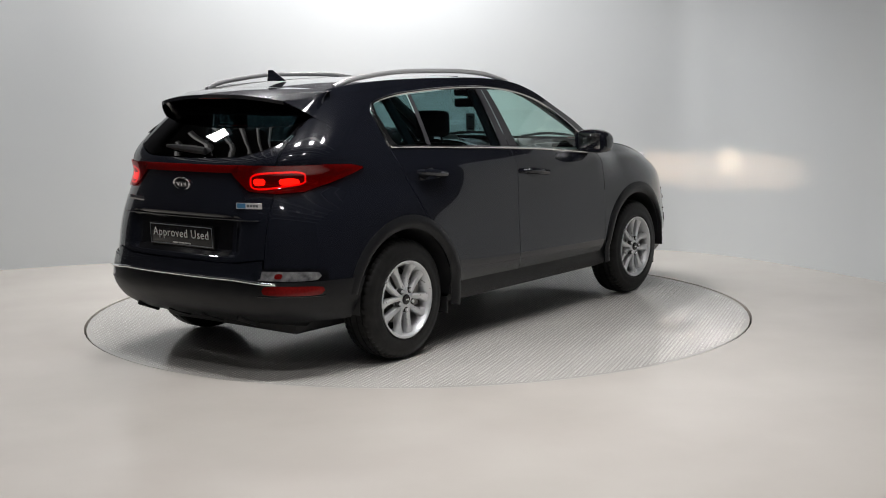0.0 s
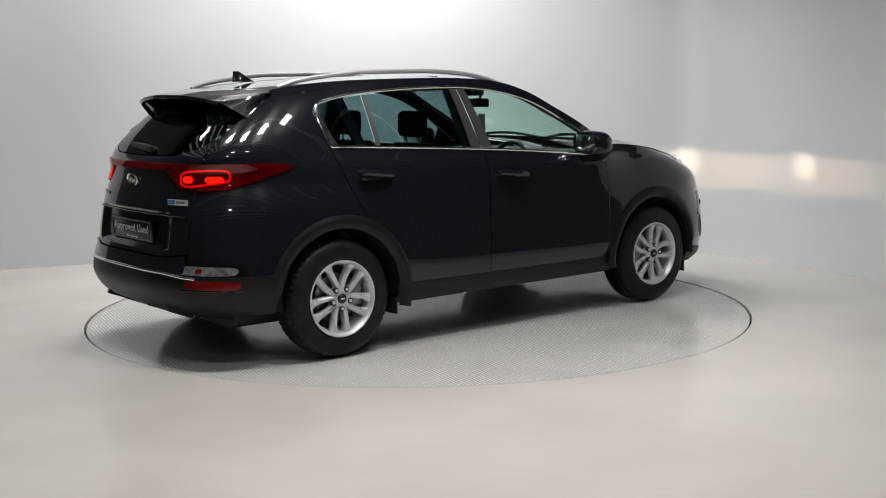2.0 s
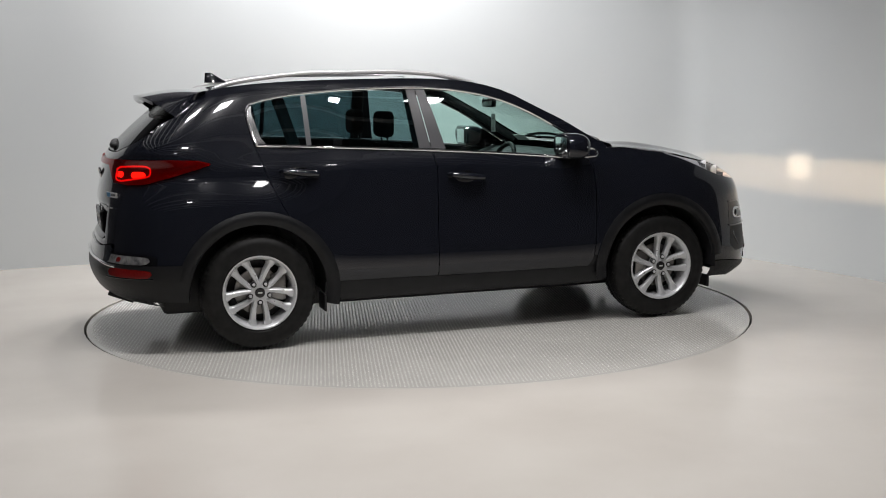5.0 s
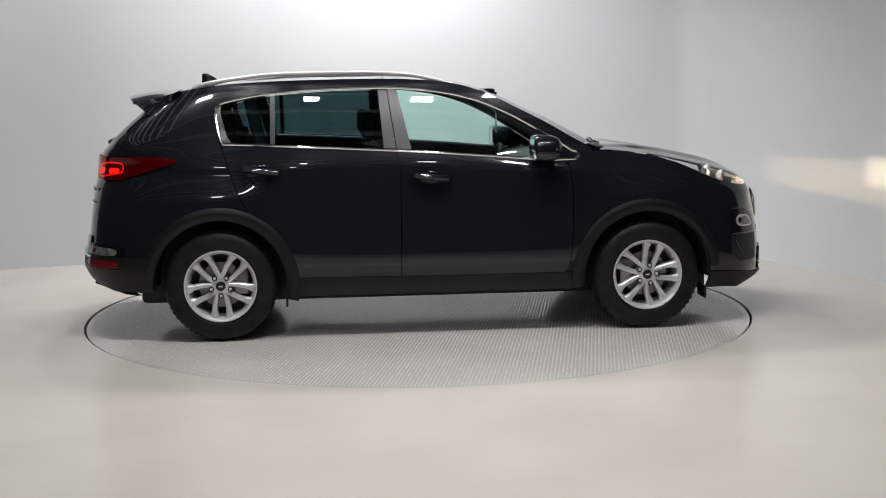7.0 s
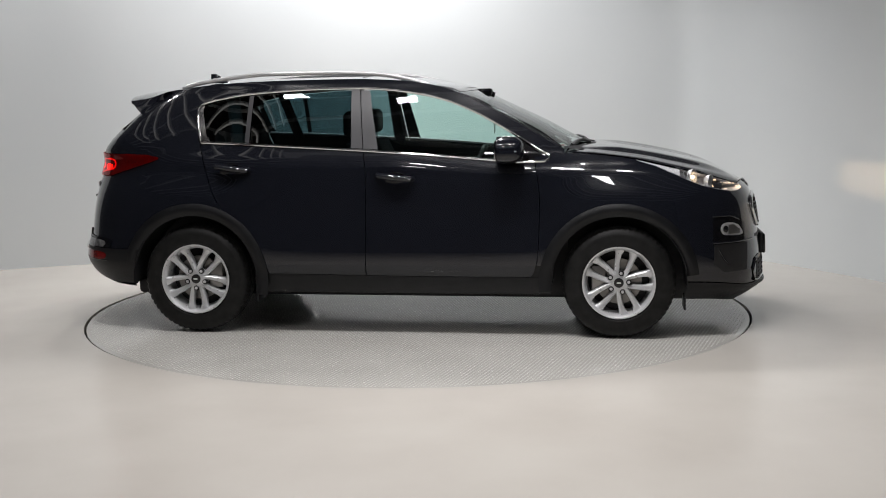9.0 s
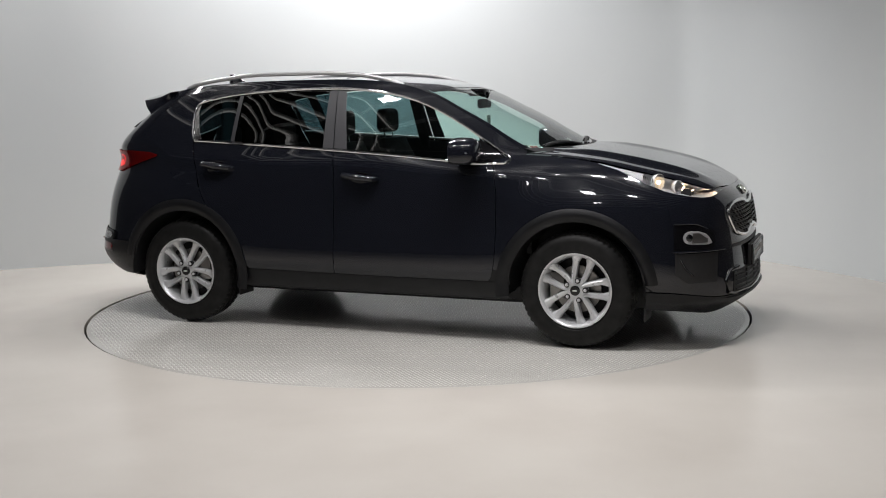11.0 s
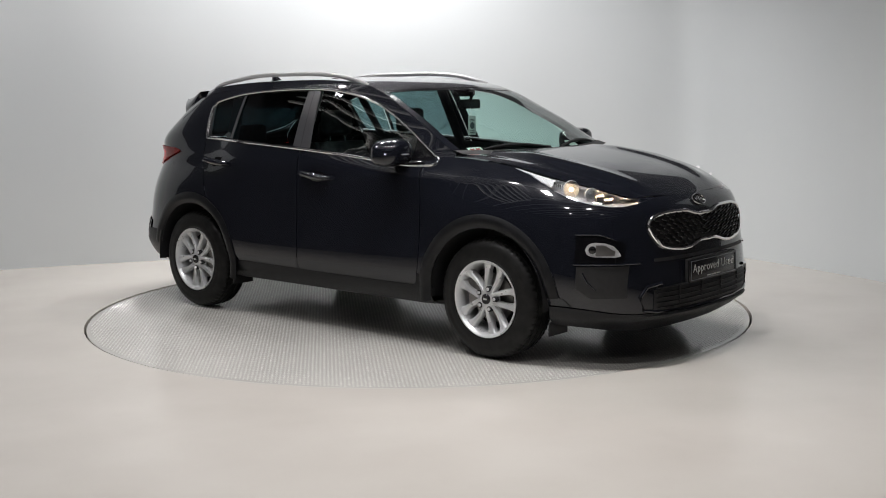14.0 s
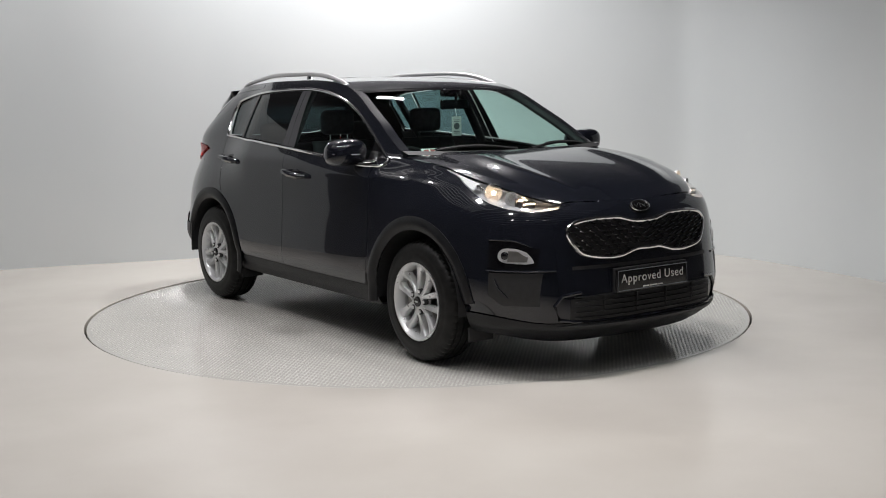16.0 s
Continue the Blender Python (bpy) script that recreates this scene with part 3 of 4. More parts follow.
    part("sill_corner", side_sheet(0.77, 0.935, lambda x: 0.362, lambda x: 0.458, sg, -0.004, 8, 4), M_CLAD, car)
    # mud flaps
    part("mud_flap", box(0.012, 0.17, 0.10, (HUB_R + 0.40, sg * 0.80, 0.25), 0.004), M_MATT, car)
    part("mud_flap", box(0.012, 0.17, 0.08, (HUB_F + 0.40, sg * 0.76, 0.21), 0.004), M_MATT, car)
    # roof rail
    rl = curve1([(-1.50, 1.545), (-1.42, 1.573), (-1.244, 1.603), (-0.888, 1.634), (-0.461, 1.637), (-0.177, 1.623), (-0.034, 1.6), (0.10, 1.566), (0.14, 1.552)])
    ry = lambda x: side_y(x, ROOF_EDGE(x)) - 0.03
    part("roof_rail", tube([(-1.50 + 1.64 * k / 40, sg * ry(-1.50 + 1.64 * k / 40), rl(-1.50 + 1.64 * k / 40)) for k in range(41)], 0.0125, 10, flat=1.15), M_SATIN, car, "satin silver roof rail")


def roof_and_bonnet(car):
    def roof(u, v):
        x = -1.60 + (0.30 + 1.60) * u
        w = 2 * v - 1
        xx = x + 0.06 * (1 - w * w) * smooth01(0.6, 1.0, u)
        ze = ROOF_EDGE(x)
        y = side_y(x, ze)
        z = ze + 0.02 * (1 - abs(w) ** 2.4)
        return Vector((xx, w * y, z))
    part("roof", sheet(roof, 48, 32), M_PAINT, car)
    for sg in (-1, 1):
        def shoulder(u, v):
            x = -1.64 + 0.64 * u
            z = ROOF_EDGE(x) + 0.001 - 0.042 * v
            return Vector((x, sg * (side_y(x, z) + 0.002 * v), z))
        part("roof_shoulder", sheet(shoulder, 30, 6), M_PAINT, car)
    part("roof_seam", tube([(-0.30, w * 0.5, ROOF_EDGE(-0.3) + 0.012 + 0.009 * (1 - w * w) - 0.003) for w in np.linspace(-1, 1, 21)], 0.003, 6), M_MATT, car)
    centre = curve1([(0.98, 1.176), (1.168, 1.16), (1.364, 1.136), (1.56, 1.104), (1.76, 1.063), (1.956, 1.005), (2.06, 0.954), (2.115, 0.922)])

    def bonnet(u, v):
        w = 2 * v - 1
        k = abs(w)
        xb = 1.0 + 0.19 * (1 - w * w)
        xf = face_x(w * 0.50, 0.922, True) - 0.002
        x = xb + (xf - xb) * u
        xe = 0.96 + (2.06 - 0.96) * u
        e, c = BONNET_SIDE(xe), centre(x)
        z = e + (max(c, e) - e) * (1 - k**3.2)
        z += 0.014 * math.exp(-((k - 0.60) / 0.09) ** 2) * smooth01(0.0, 0.25, u) * smooth01(1.0, 0.7, u)
        z -= 0.008 * math.exp(-((k - 0.80) / 0.08) ** 2) * smooth01(1.0, 0.65, u)
        return Vector((x, w * (side_y(xe, e) - 0.001), z))
    part("bonnet", sheet(bonnet, 44, 48), M_PAINT, car)

    # windscreen between the pillars
    def screen(u, v):
        w = 2 * v - 1
        xa = 0.30 + (0.965 - 0.30) * u
        za = ROOF_EDGE(xa) + 0.002
        ya = side_y(xa, za)
        bulge = 0.06 + 0.12 * u
        return Vector((xa + bulge * (1 - w * w), w * ya, za + 0.014 * (1 - w * w) * (1 - u) - 0.012 * u * (1 - w * w)))
    part("windscreen", sheet(lambda u, v: screen(u, 0.035 + 0.93 * v), 24, 28), M_GLASS, car, "clear green-tinted windscreen")
    for a, b in ((0.0, 0.035), (0.965, 1.0)):
        part("windscreen_pillar", sheet(lambda u, v: screen(u, a + (b - a) * v), 24, 3), M_PAINT, car)
    part("scuttle", sheet(lambda u, v: screen(1.0, v) + Vector((0.015 + 0.07 * u, 0, 0.0 - 0.02 * u)), 4, 28), M_MATT, car)
    part("screen_band", sheet(lambda u, v: screen(0.0 + 0.05 * u, 0.035 + 0.93 * v) + Vector((0.001, 0, 0.002)), 3, 28), M_BLACK, car)


def spoked_wheel(car, x, sg):
    w = new("wheel")
    w.parent = car
    w.matrix_basis = pose(x, sg * 0.80, HUB_Z)
    R = 0.345
    half_prof = [(0.208, 0.10), (0.222, 0.106), (0.232, 0.108), (0.236, 0.1115), (0.262, 0.1125), (0.266, 0.1105), (0.285, 0.111), (0.30, 0.1075), (0.304, 0.1055), (0.318, 0.100), (0.331, 0.090), (0.339, 0.078), (0.342, 0.066), (0.336, 0.064), (0.336, 0.058), (0.3435, 0.056), (0.345, 0.03), (0.337, 0.028), (0.337, 0.020), (R, 0.018)]
    prof = [(r, -y) for r, y in half_prof] + half_prof[::-1]
    bm = bmesh.new()
    n_t, n_p = 168, len(prof) - 1

    def tread(u, v):
        r, y = prof[int(round(v * n_p))]
        k = int(round(u * n_t))
        if r > 0.325 and abs(y) > 0.05 and k % 3 == 0:
            r -= 0.006
        if 0.24 < r < 0.262 and (k // 6) % 7 in (1, 2, 4):
            y *= 1.006
        a = 2 * math.pi * (u + 0.012 * abs(y))
        return Vector((r * math.cos(a), y, r * math.sin(a)))
    add_grid(bm, tread, n_t, n_p, True)
    part("tyre", bm, M_TYRE, w, "black road tyre")
    o = sg
    rim = [(0.208, o * 0.10), (0.222, o * 0.106), (0.222, o * 0.112), (0.214, o * 0.112), (0.204, o * 0.10), (0.196, o * 0.075), (0.188, o * 0.02), (0.188, -o * 0.09), (0.21, -o * 0.10)]
    part("rim", lathe(rim, 72), M_ALLOY, w, "silver alloy rim with ten paired spokes")
    for k in range(5):
        a0 = radians((76 if x > 0 else 270) + 72 * k)
        for d in (-1, 1):
            def spoke(u, v):
                # v runs across the spoke: back edge, flank, ridge, flank, back edge
                r = 0.043 + 0.158 * u
                off = 0.021 + 0.025 * u**0.8 + 0.004 * math.sin(math.pi * u)
                w = 0.0135 + 0.006 * u + 0.010 * smooth01(0.72, 1.0, u)
                face = 0.099 - 0.013 * math.sin(math.pi * u * 0.85) + 0.005 * u
                q, dep = ((-1.05, -0.040), (-1.0, -0.011), (-0.78, -0.005), (0.35, 0.0), (0.80, -0.005), (1.0, -0.012), (1.05, -0.040))[int(round(v * 6))]
                t = d * (off + q * w)
                y = o * (face + dep)
                return Vector((r * math.cos(a0) - t * math.sin(a0), y, r * math.sin(a0) + t * math.cos(a0)))
            part("spoke", sheet(spoke, 12, 6), M_ALLOY, w)
        at = (0.060 * math.cos(a0), 0, 0.060 * math.sin(a0))
        part("bolt_seat", lathe([(0.0, o * 0.1000), (0.0155, o * 0.1000), (0.0165, o * 0.0985), (0.0165, o * 0.075)], 16, "y", at=at), M_MATT, w)
        part("wheel_bolt", lathe([(0.0, o * 0.108), (0.008, o * 0.108), (0.0105, o * 0.104), (0.011, o * 0.090)], 6, "y", at=at), M_SATIN, w)
    part("hub", lathe([(0, o * 0.097), (0.050, o * 0.0965), (0.066, o * 0.091), (0.074, o * 0.06)], 32), M_ALLOY, w)
    part("hub_cap", lathe([(0, o * 0.108), (0.026, o * 0.107), (0.0295, o * 0.103), (0.030, o * 0.085)], 32), M_BLACK, w, "black centre cap")
    part("cap_mark", box(0.026, 0.002, 0.009, (0, o * 0.1085, 0), 0.001), M_LETTER, w)
    part("brake_disc", lathe([(0.0, o * 0.03), (0.14, o * 0.03), (0.14, o * 0.012), (0.0, o * 0.012)], 40), M_DISC, w)
    part("brake_caliper", box(0.09, 0.06, 0.16, (-0.12 if x > 0 else 0.12, o * 0.03, 0.02), 0.012), M_DISC, w)
    part("barrel_back", lathe([(0.0, -o * 0.02), (0.187, -o * 0.02)], 32), M_MATT, w)
    return w


def underbody(car):
    bm = box(3.7, 1.1, 0.18, (-0.02, 0, 0.275), 0.03)
    box(1.75, 1.74, 0.14, (-0.01, 0, 0.33), 0.02, bm=bm)
    tube([(1.2, 0.12, 0.25), (0.4, 0.14, 0.205), (-0.8, 0.14, 0.205), (-1.3, 0.32, 0.24)], 0.03, 10, bm=bm)
    part("underbody", bm, M_MATT, car)
    for x in (HUB_R, HUB_F):
        part("axle", tube([(x, -0.72, HUB_Z - 0.03), (x, 0.72, HUB_Z - 0.03)], 0.04, 10), M_MATT, car)


def s_table(rows, front):
    """Turns rows of (axis, value, low z, high z) along an end into low(s) and high(s)."""
    t = sorted((s_of(val, (zl + zh) / 2, front, ax), zl, zh) for ax, val, zl, zh in rows)
    return t[0][0], t[-1][0], line1([(a, b) for a, b, _ in t]), line1([(a, c) for a, _, c in t])


def rounded(s0, s1, z0, z1, p=4.0, lean=0.0):
    """Low and high lines of a soft-cornered lens between s0 and s1."""
    c, h, zc, zh = (s0 + s1) / 2, abs(s1 - s0) / 2, (z0 + z1) / 2, (z1 - z0) / 2

    def k(s):
        return max(1 - min(abs((abs(s) - c) / h), 1.0) ** p, 0.0) ** (1 / p)
    tilt = lambda s: lean * (abs(s) - c) / h
    return (lambda s: zc - zh * k(s) + tilt(s)), (lambda s: zc + zh * k(s) + tilt(s))


def end_lens(s0, s1, z0, z1, sg, front, off, p=4.0, lean=0.0, ns=28, nz=6):
    lo, hi = rounded(s0, s1, z0, z1, p, lean)
    return end_sheet(sg * s0, sg * s1, lo, hi, front, off, ns, nz)


def plate(car, x, z, out, sign_name, tilt):
    """A black dealer plate with pale words; out is 1 at the nose and -1 at the tail."""
    holder = part("number_plate", box(0.016, 0.535, 0.125, (0, 0, 0), 0.005), M_PLATE, car, "black dealer plate with pale words")
    holder.matrix_basis = pose(x, 0, z, 0, tilt, 0)
    part("plate_rim", tube([(out * 0.009, sy * 0.258, sz * 0.053) for sy, sz in ((-1, -1), (1, -1), (1, 1), (-1, 1))], 0.0022, 6, closed=True, up=Vector((1, 0, 0))), M_INK, holder)
    m = Matrix(((0, 0, out, out * 0.0085), (out, 0, 0, 0.0), (0, 1, 0, 0.008), (0, 0, 0, 1)))
    lettering(sign_name, "Approved", 0.066, M_LETTER, holder, m @ Matrix.Translation((0.058, 0, 0)), 0.0008, 1.12, "RIGHT")
    lettering(sign_name, "Used", 0.066, M_LETTER, holder, m @ Matrix.Translation((0.083, 0, 0)), 0.0008, 1.12, "LEFT")
    for k, (a, b) in enumerate(((-0.055, 0.045), (0.0, 0.05), (0.052, 0.04))):
        part("small_print", box(0.001, b, 0.007, (out * 0.0086, a, -0.043)), M_LETTER, holder)


def oval_badge(car, x, z, out, tilt):
    b = part("badge", lathe([(0.0, 0.004), (0.052, 0.004), (0.056, 0.002), (0.056, -0.004)], 40, "x"), M_BLACK, car, "chrome oval maker's badge")
    b.matrix_basis = pose(x, 0, z, 0, tilt, 0) @ Matrix.Diagonal((out, 1.16, 0.62, 1))
    part("badge_ring", tube([(0.004, 0.055 * math.cos(a), 0.055 * math.sin(a)) for a in np.linspace(0, 2 * math.pi, 40, endpoint=False)], 0.0055, 8, closed=True, up=Vector((1, 0, 0))), M_CHROME, b)
    for dy, lean in ((-0.030, 0.2), (-0.020, -0.5), (0.0, 0.0), (0.018, 0.35), (0.029, -0.35)):
        part("badge_stroke", box(0.004, 0.0065, 0.042, (0.005, dy, 0), 0.001, m=Matrix.Rotation(lean, 4, "X")), M_CHROME, b)


GRILLE_TOP = curve1([(0.0, 0.812), (0.06, 0.813), (0.108, 0.821), (0.193, 0.84), (0.315, 0.842), (0.40, 0.836), (0.458, 0.825), (0.50, 0.80), (0.512, 0.778)])
GRILLE_LOW = curve1([(0.0, 0.667), (0.07, 0.669), (0.12, 0.660), (0.193, 0.642), (0.26, 0.638), (0.345, 0.645), (0.437, 0.666), (0.48, 0.712), (0.505, 0.755), (0.512, 0.776)])


def grille(car):
    g = part("grille", face_sheet(-0.505, 0.505, lambda y: GRILLE_LOW(abs(y)), lambda y: GRILLE_TOP(abs(y)), True, 0.004, 60, 10), M_MATT, car, "black mesh grille in a chrome frame")
    pts = [(y, GRILLE_TOP(abs(y))) for y in np.linspace(-0.508, 0.508, 61)] + [(y, GRILLE_LOW(abs(y))) for y in np.linspace(0.508, -0.508, 61)]
    part("grille_frame", tube([(face_x(y, z, True) + 0.008, y, z) for y, z in pts], 0.0105, 8, closed=True, up=Vector((1, 0, 0))), M_CHROME, g, "bright chrome surround")
    bar = None
    for r in range(8):
        z = 0.657 + 0.0235 * r
        for k in range(-9, 10):
            y = (k + 0.5 * (r % 2)) * 0.056
            if abs(y) > 0.485 or z > GRILLE_TOP(abs(y)) - 0.014 or z < GRILLE_LOW(abs(y)) + 0.014:
                continue
            a = (face_x(y + 0.02, z, True) - face_x(y - 0.02, z, True)) / 0.04
            m = Matrix.Translation((face_x(y, z, True) + 0.010, y, z)) @ Matrix.Rotation(-math.atan(a), 4, "Z") @ Matrix.Rotation(radians(-18 if y < 0 else 18), 4, "X")
            if bar is None:
                bar = part("grille_bar", box(0.014, 0.050, 0.0075, (0, 0, 0), 0.003, 1), M_BLACK, g)
            else:
                bar = new("grille_bar", bar.data)
                bar.parent = g
            bar.matrix_basis = m


def headlamp(car, sg):
    xs = [1.435, 1.48, 1.53, 1.58, 1.63, 1.68, 1.73, 1.78, 1.83, 1.87, 1.91, 1.945, 1.975, 2.0, 2.02, 2.04, 2.058, 2.074, 2.086, 2.096, 2.102]
    lo, hi = lambda x: LAMP_LOW(x) + 0.001, lambda x: max(BONNET_SIDE(x) - 0.005, LAMP_LOW(x) + 0.003)

    def shell(depth, grow=0.0):
        def fn(u, v):
            x = float(np.interp(u, np.linspace(0, 1, len(xs)), xs))
            z = lo(x) + (hi(x) - lo(x)) * v
            d = depth * math.sin(math.pi * min(max(v, 0.0), 1.0)) ** 0.5 * smooth01(1.435, 1.6, x) if depth else 0.0
            return Vector((x - d, sg * (side_y(x, z) - d * 0.6 + grow), z))
        return sheet(fn, 40, 12)
    h = part("headlamp", shell(0.09), M_LAMPBACK, car, "lit halogen headlamp under a clear lens")
    part("lamp_lens", shell(0.0, 0.001), M_LENS, h, "clear plastic lens")
    # side lamp reflector, main projector, low trim
    def bowl(x, z, r, depth, material, nm):
        y = side_y(x, z) - 0.035
        bm = lathe([(r, 0.012), (r * 0.98, 0.0), (r * 0.8, -depth * 0.6), (r * 0.35, -depth), (0.0, -depth)], 24, "x")
        o = part(nm, bm, material, h)
        o.matrix_basis = pose(x - 0.02, sg * y, z, 0, 0, sg * 28)
        return o
    bowl(1.795, 0.976, 0.047, 0.035, M_REFLECT, "reflector")
    bowl(1.90, 0.946, 0.038, 0.03, M_REFLECT, "reflector")
    for x, z, m in ((1.80, 0.972, M_WARM), (1.905, 0.945, M_LENS)):
        bm = bmesh.new()
        bmesh.ops.create_uvsphere(bm, u_segments=16, v_segments=10, radius=0.013 if m is M_WARM else 0.024)
        o = part("bulb" if m is M_WARM else "projector_lens", bm, m, h)
        o.matrix_basis = Matrix.Translation((x - 0.022, sg * (side_y(x, z) - 0.04), z))
    # ribbed indicator block and pale strip at the rear
    for k in range(5):
        x = 1.70 + 0.013 * k
        zz = (lo(x) + hi(x)) / 2
        part("indicator_rib", box(0.006, 0.012, 0.026, (x, sg * (side_y(x, zz) - 0.012), zz), 0.002), M_CHROME, h)
    def strip_fn(a, b, f0, f1, off):
        def fn(u, v):
            x = a + (b - a) * u
            z = lo(x) + (hi(x) - lo(x)) * (f0 + (f1 - f0) * v)
            return Vector((x, sg * (side_y(x, z) - off), z))
        return sheet(fn, 12, 4)
    part("lamp_trim", strip_fn(1.455, 1.70, 0.10, 0.90, 0.004), M_REFLECT, h)
    # the beam: a short filament deep in a black tunnel whose mouth shapes the cut-off
    bx, bz = 1.965, 0.925
    by = sg * (side_y(bx, bz) - 0.05)
    aim = pose(bx - 0.055, by, bz, 0, 1.6, -2)
    mw, mh = 0.030, 0.008
    bm = bmesh.new()
    for yy in (-mw - 0.001, mw + 0.021):
        box(0.05, 0.002, 0.04, (0.025, yy, -0.013), bm=bm)
    box(0.05, 2 * mw + 0.02, 0.006, (0.025, 0.01, 0.004), bm=bm)
    box(0.006, 2 * mw + 0.02, 0.02, (0.047, 0.01, -0.011 - mh), bm=bm)
    box(0.004, 0.10, 0.06, (-0.005, 0.01, -0.01), bm=bm)
    part("projector", bm, M_MATT, h, smooth=False).matrix_basis = aim
    bm = bmesh.new()
    bm.faces.new([bm.verts.new(p) for p in ((0, -0.006, -0.0012), (0, 0.006, -0.0012), (0, 0.006, 0.0008), (0, -0.006, 0.0008))])
    part("filament", bm, M_BEAM, h, smooth=False).matrix_basis = aim
    # the hot core: a smaller, stronger arc in a narrow tube inside the main tunnel
    core = aim @ pose(0, sg * 0.022 if sg < 0 else 0.036, -0.004, 0, -1.3, 0)
    bm = bmesh.new()
    for yy in (-0.0032, 0.0032):
        box(0.033, 0.002, 0.010, (0.0135, yy, -0.002), bm=bm)
    box(0.033, 0.0084, 0.002, (0.0135, 0, 0.0012), bm=bm)
    box(0.033, 0.0084, 0.002, (0.0135, 0, -0.0050), bm=bm)
    part("core_projector", bm, M_MATT, h, smooth=False).matrix_basis = core
    bm = bmesh.new()
    bm.faces.new([bm.verts.new(p) for p in ((0, -0.001, -0.0012), (0, 0.001, -0.0012), (0, 0.001, 0.0), (0, -0.001, 0.0))])
    part("filament", bm, M_CORE, h, smooth=False).matrix_basis = core


def nose(car):
    def top(s):
        z = 0.9
        for _ in range(5):
            z = LAMP_LOW(end_point(abs(s), z, True).x)
        return z
    part("front_bumper", end_sheet(-1.0, 1.0, lambda s: 0.30 + 0.04 * smooth01(0.6, 1.0, abs(s)), top, True, 0.0, 100, 26), M_PAINT, car)
    part("bumper_lip", end_sheet(-1.0, 1.0, lambda s: 0.185 + 0.05 * smooth01(0.5, 1.0, abs(s)), lambda s: 0.305 + 0.04 * smooth01(0.6, 1.0, abs(s)), True, 0.008, 80, 8), M_CLAD, car, "matt grey-black plastic lower lip")
    part("splitter", tube([end_point(s, 0.292, True, 0.010 - 0.016 * smooth01(0.35, 0.7, abs(s))) for s in np.linspace(-0.98, 0.98, 60)], 0.012, 8, flat=0.6), M_CLAD, car)
    # lower intake with its slats
    it = part("lower_intake", face_sheet(-0.52, 0.52, lambda y: 0.318, lambda y: 0.452 - 0.02 * smooth01(0.3, 0.52, abs(y)), True, 0.003, 40, 6), M_MATT, car, "black slatted lower air intake")
    for z in (0.335, 0.362, 0.389, 0.416, 0.442):
        part("intake_slat", tube([(face_x(y, z, True) + 0.006, y, z) for y in np.linspace(-0.50, 0.50, 25)], 0.0065, 6, flat=0.6), M_CLAD, it)
    for y in (-0.33, -0.11, 0.11, 0.33):
        part("intake_rib", box(0.01, 0.006, 0.11, (face_x(y, 0.38, True) + 0.004, y, 0.385)), M_MATT, it)
    part("intake_frame", tube([(face_x(y, z, True) + 0.004, y, z) for y, z in ((-0.46, 0.465), (-0.56, 0.452), (-0.60, 0.40), (-0.575, 0.325), (-0.50, 0.312), (-0.25, 0.308), (0.0, 0.307), (0.25, 0.308), (0.50, 0.312), (0.575, 0.325), (0.60, 0.40), (0.56, 0.452), (0.46, 0.465))], 0.010, 8), M_PAINT, car)
    part("upper_slot", face_sheet(-0.50, 0.50, lambda y: 0.583, lambda y: 0.602, True, 0.003, 30, 2), M_MATT, car)
    for sg in (-1, 1):
        headlamp(car, sg)
        # fog lamp pod
        pod = part("fog_lamp", side_sheet(1.895, 2.10, lambda x: 0.585, lambda x: 0.742 - 0.045 * smooth01(1.99, 2.10, x), sg, 0.0015, 16, 8), M_BLACK, car, "fog lamp in a gloss black pod")
        part("pod_brow", tube([(x, sg * (side_y(x, 0.742) + 0.001), 0.742 - 0.045 * smooth01(1.99, 2.10, x)) for x in np.linspace(1.892, 2.10, 16)], 0.005, 8), M_PAINT, pod)
        part("pod_ledge", tube([(x, sg * (side_y(x, 0.583) + 0.001), 0.583) for x in np.linspace(1.892, 2.15, 22)], 0.008, 8, flat=0.6), M_PAINT, pod)
        bez_lo = line1([(1.945, 0.655), (1.952, 0.640), (1.965, 0.630), (1.985, 0.625), (2.065, 0.620), (2.088, 0.626)])
        bez_hi = line1([(1.945, 0.672), (1.952, 0.688), (1.965, 0.698), (1.985, 0.702), (2.025, 0.698), (2.058, 0.682), (2.078, 0.655), (2.088, 0.634)])
        part("fog_bezel", side_sheet(1.945, 2.088, bez_lo, bez_hi, sg, 0.005, 24, 6, 0.004), M_SATIN, pod, "silver bezel")
        # darker patch laid on the bezel to give the silver a shaded gradient
        part("fog_shade_patch", side_sheet(1.992, 2.068, lambda x: 0.632, lambda x: 0.688 - 0.03 * smooth01(2.02, 2.068, x), sg, 0.0085, 12, 5), M_DISC, pod)
        bm = bmesh.new()
        bmesh.ops.create_uvsphere(bm, u_segments=18, v_segments=10, radius=1, matrix=Matrix.Translation((1.975, sg * (side_y(1.975, 0.662) + 0.002), 0.662)) @ Matrix.Rotation(sg * radians(48), 4, "Z") @ Matrix.Diagonal((0.012, 0.022, 0.022, 1)))
        part("fog_bulb_lens", bm, M_BLACK, pod)
        # air curtain slot below; its matt black is widened to shade the bumper corner
        part("air_slot_shade", side_sheet(1.905, 2.12, lambda x: 0.40 + 0.05 * smooth01(1.98, 1.905, x), lambda x: 0.572, sg, 0.0015, 20, 8), M_MATT, car)
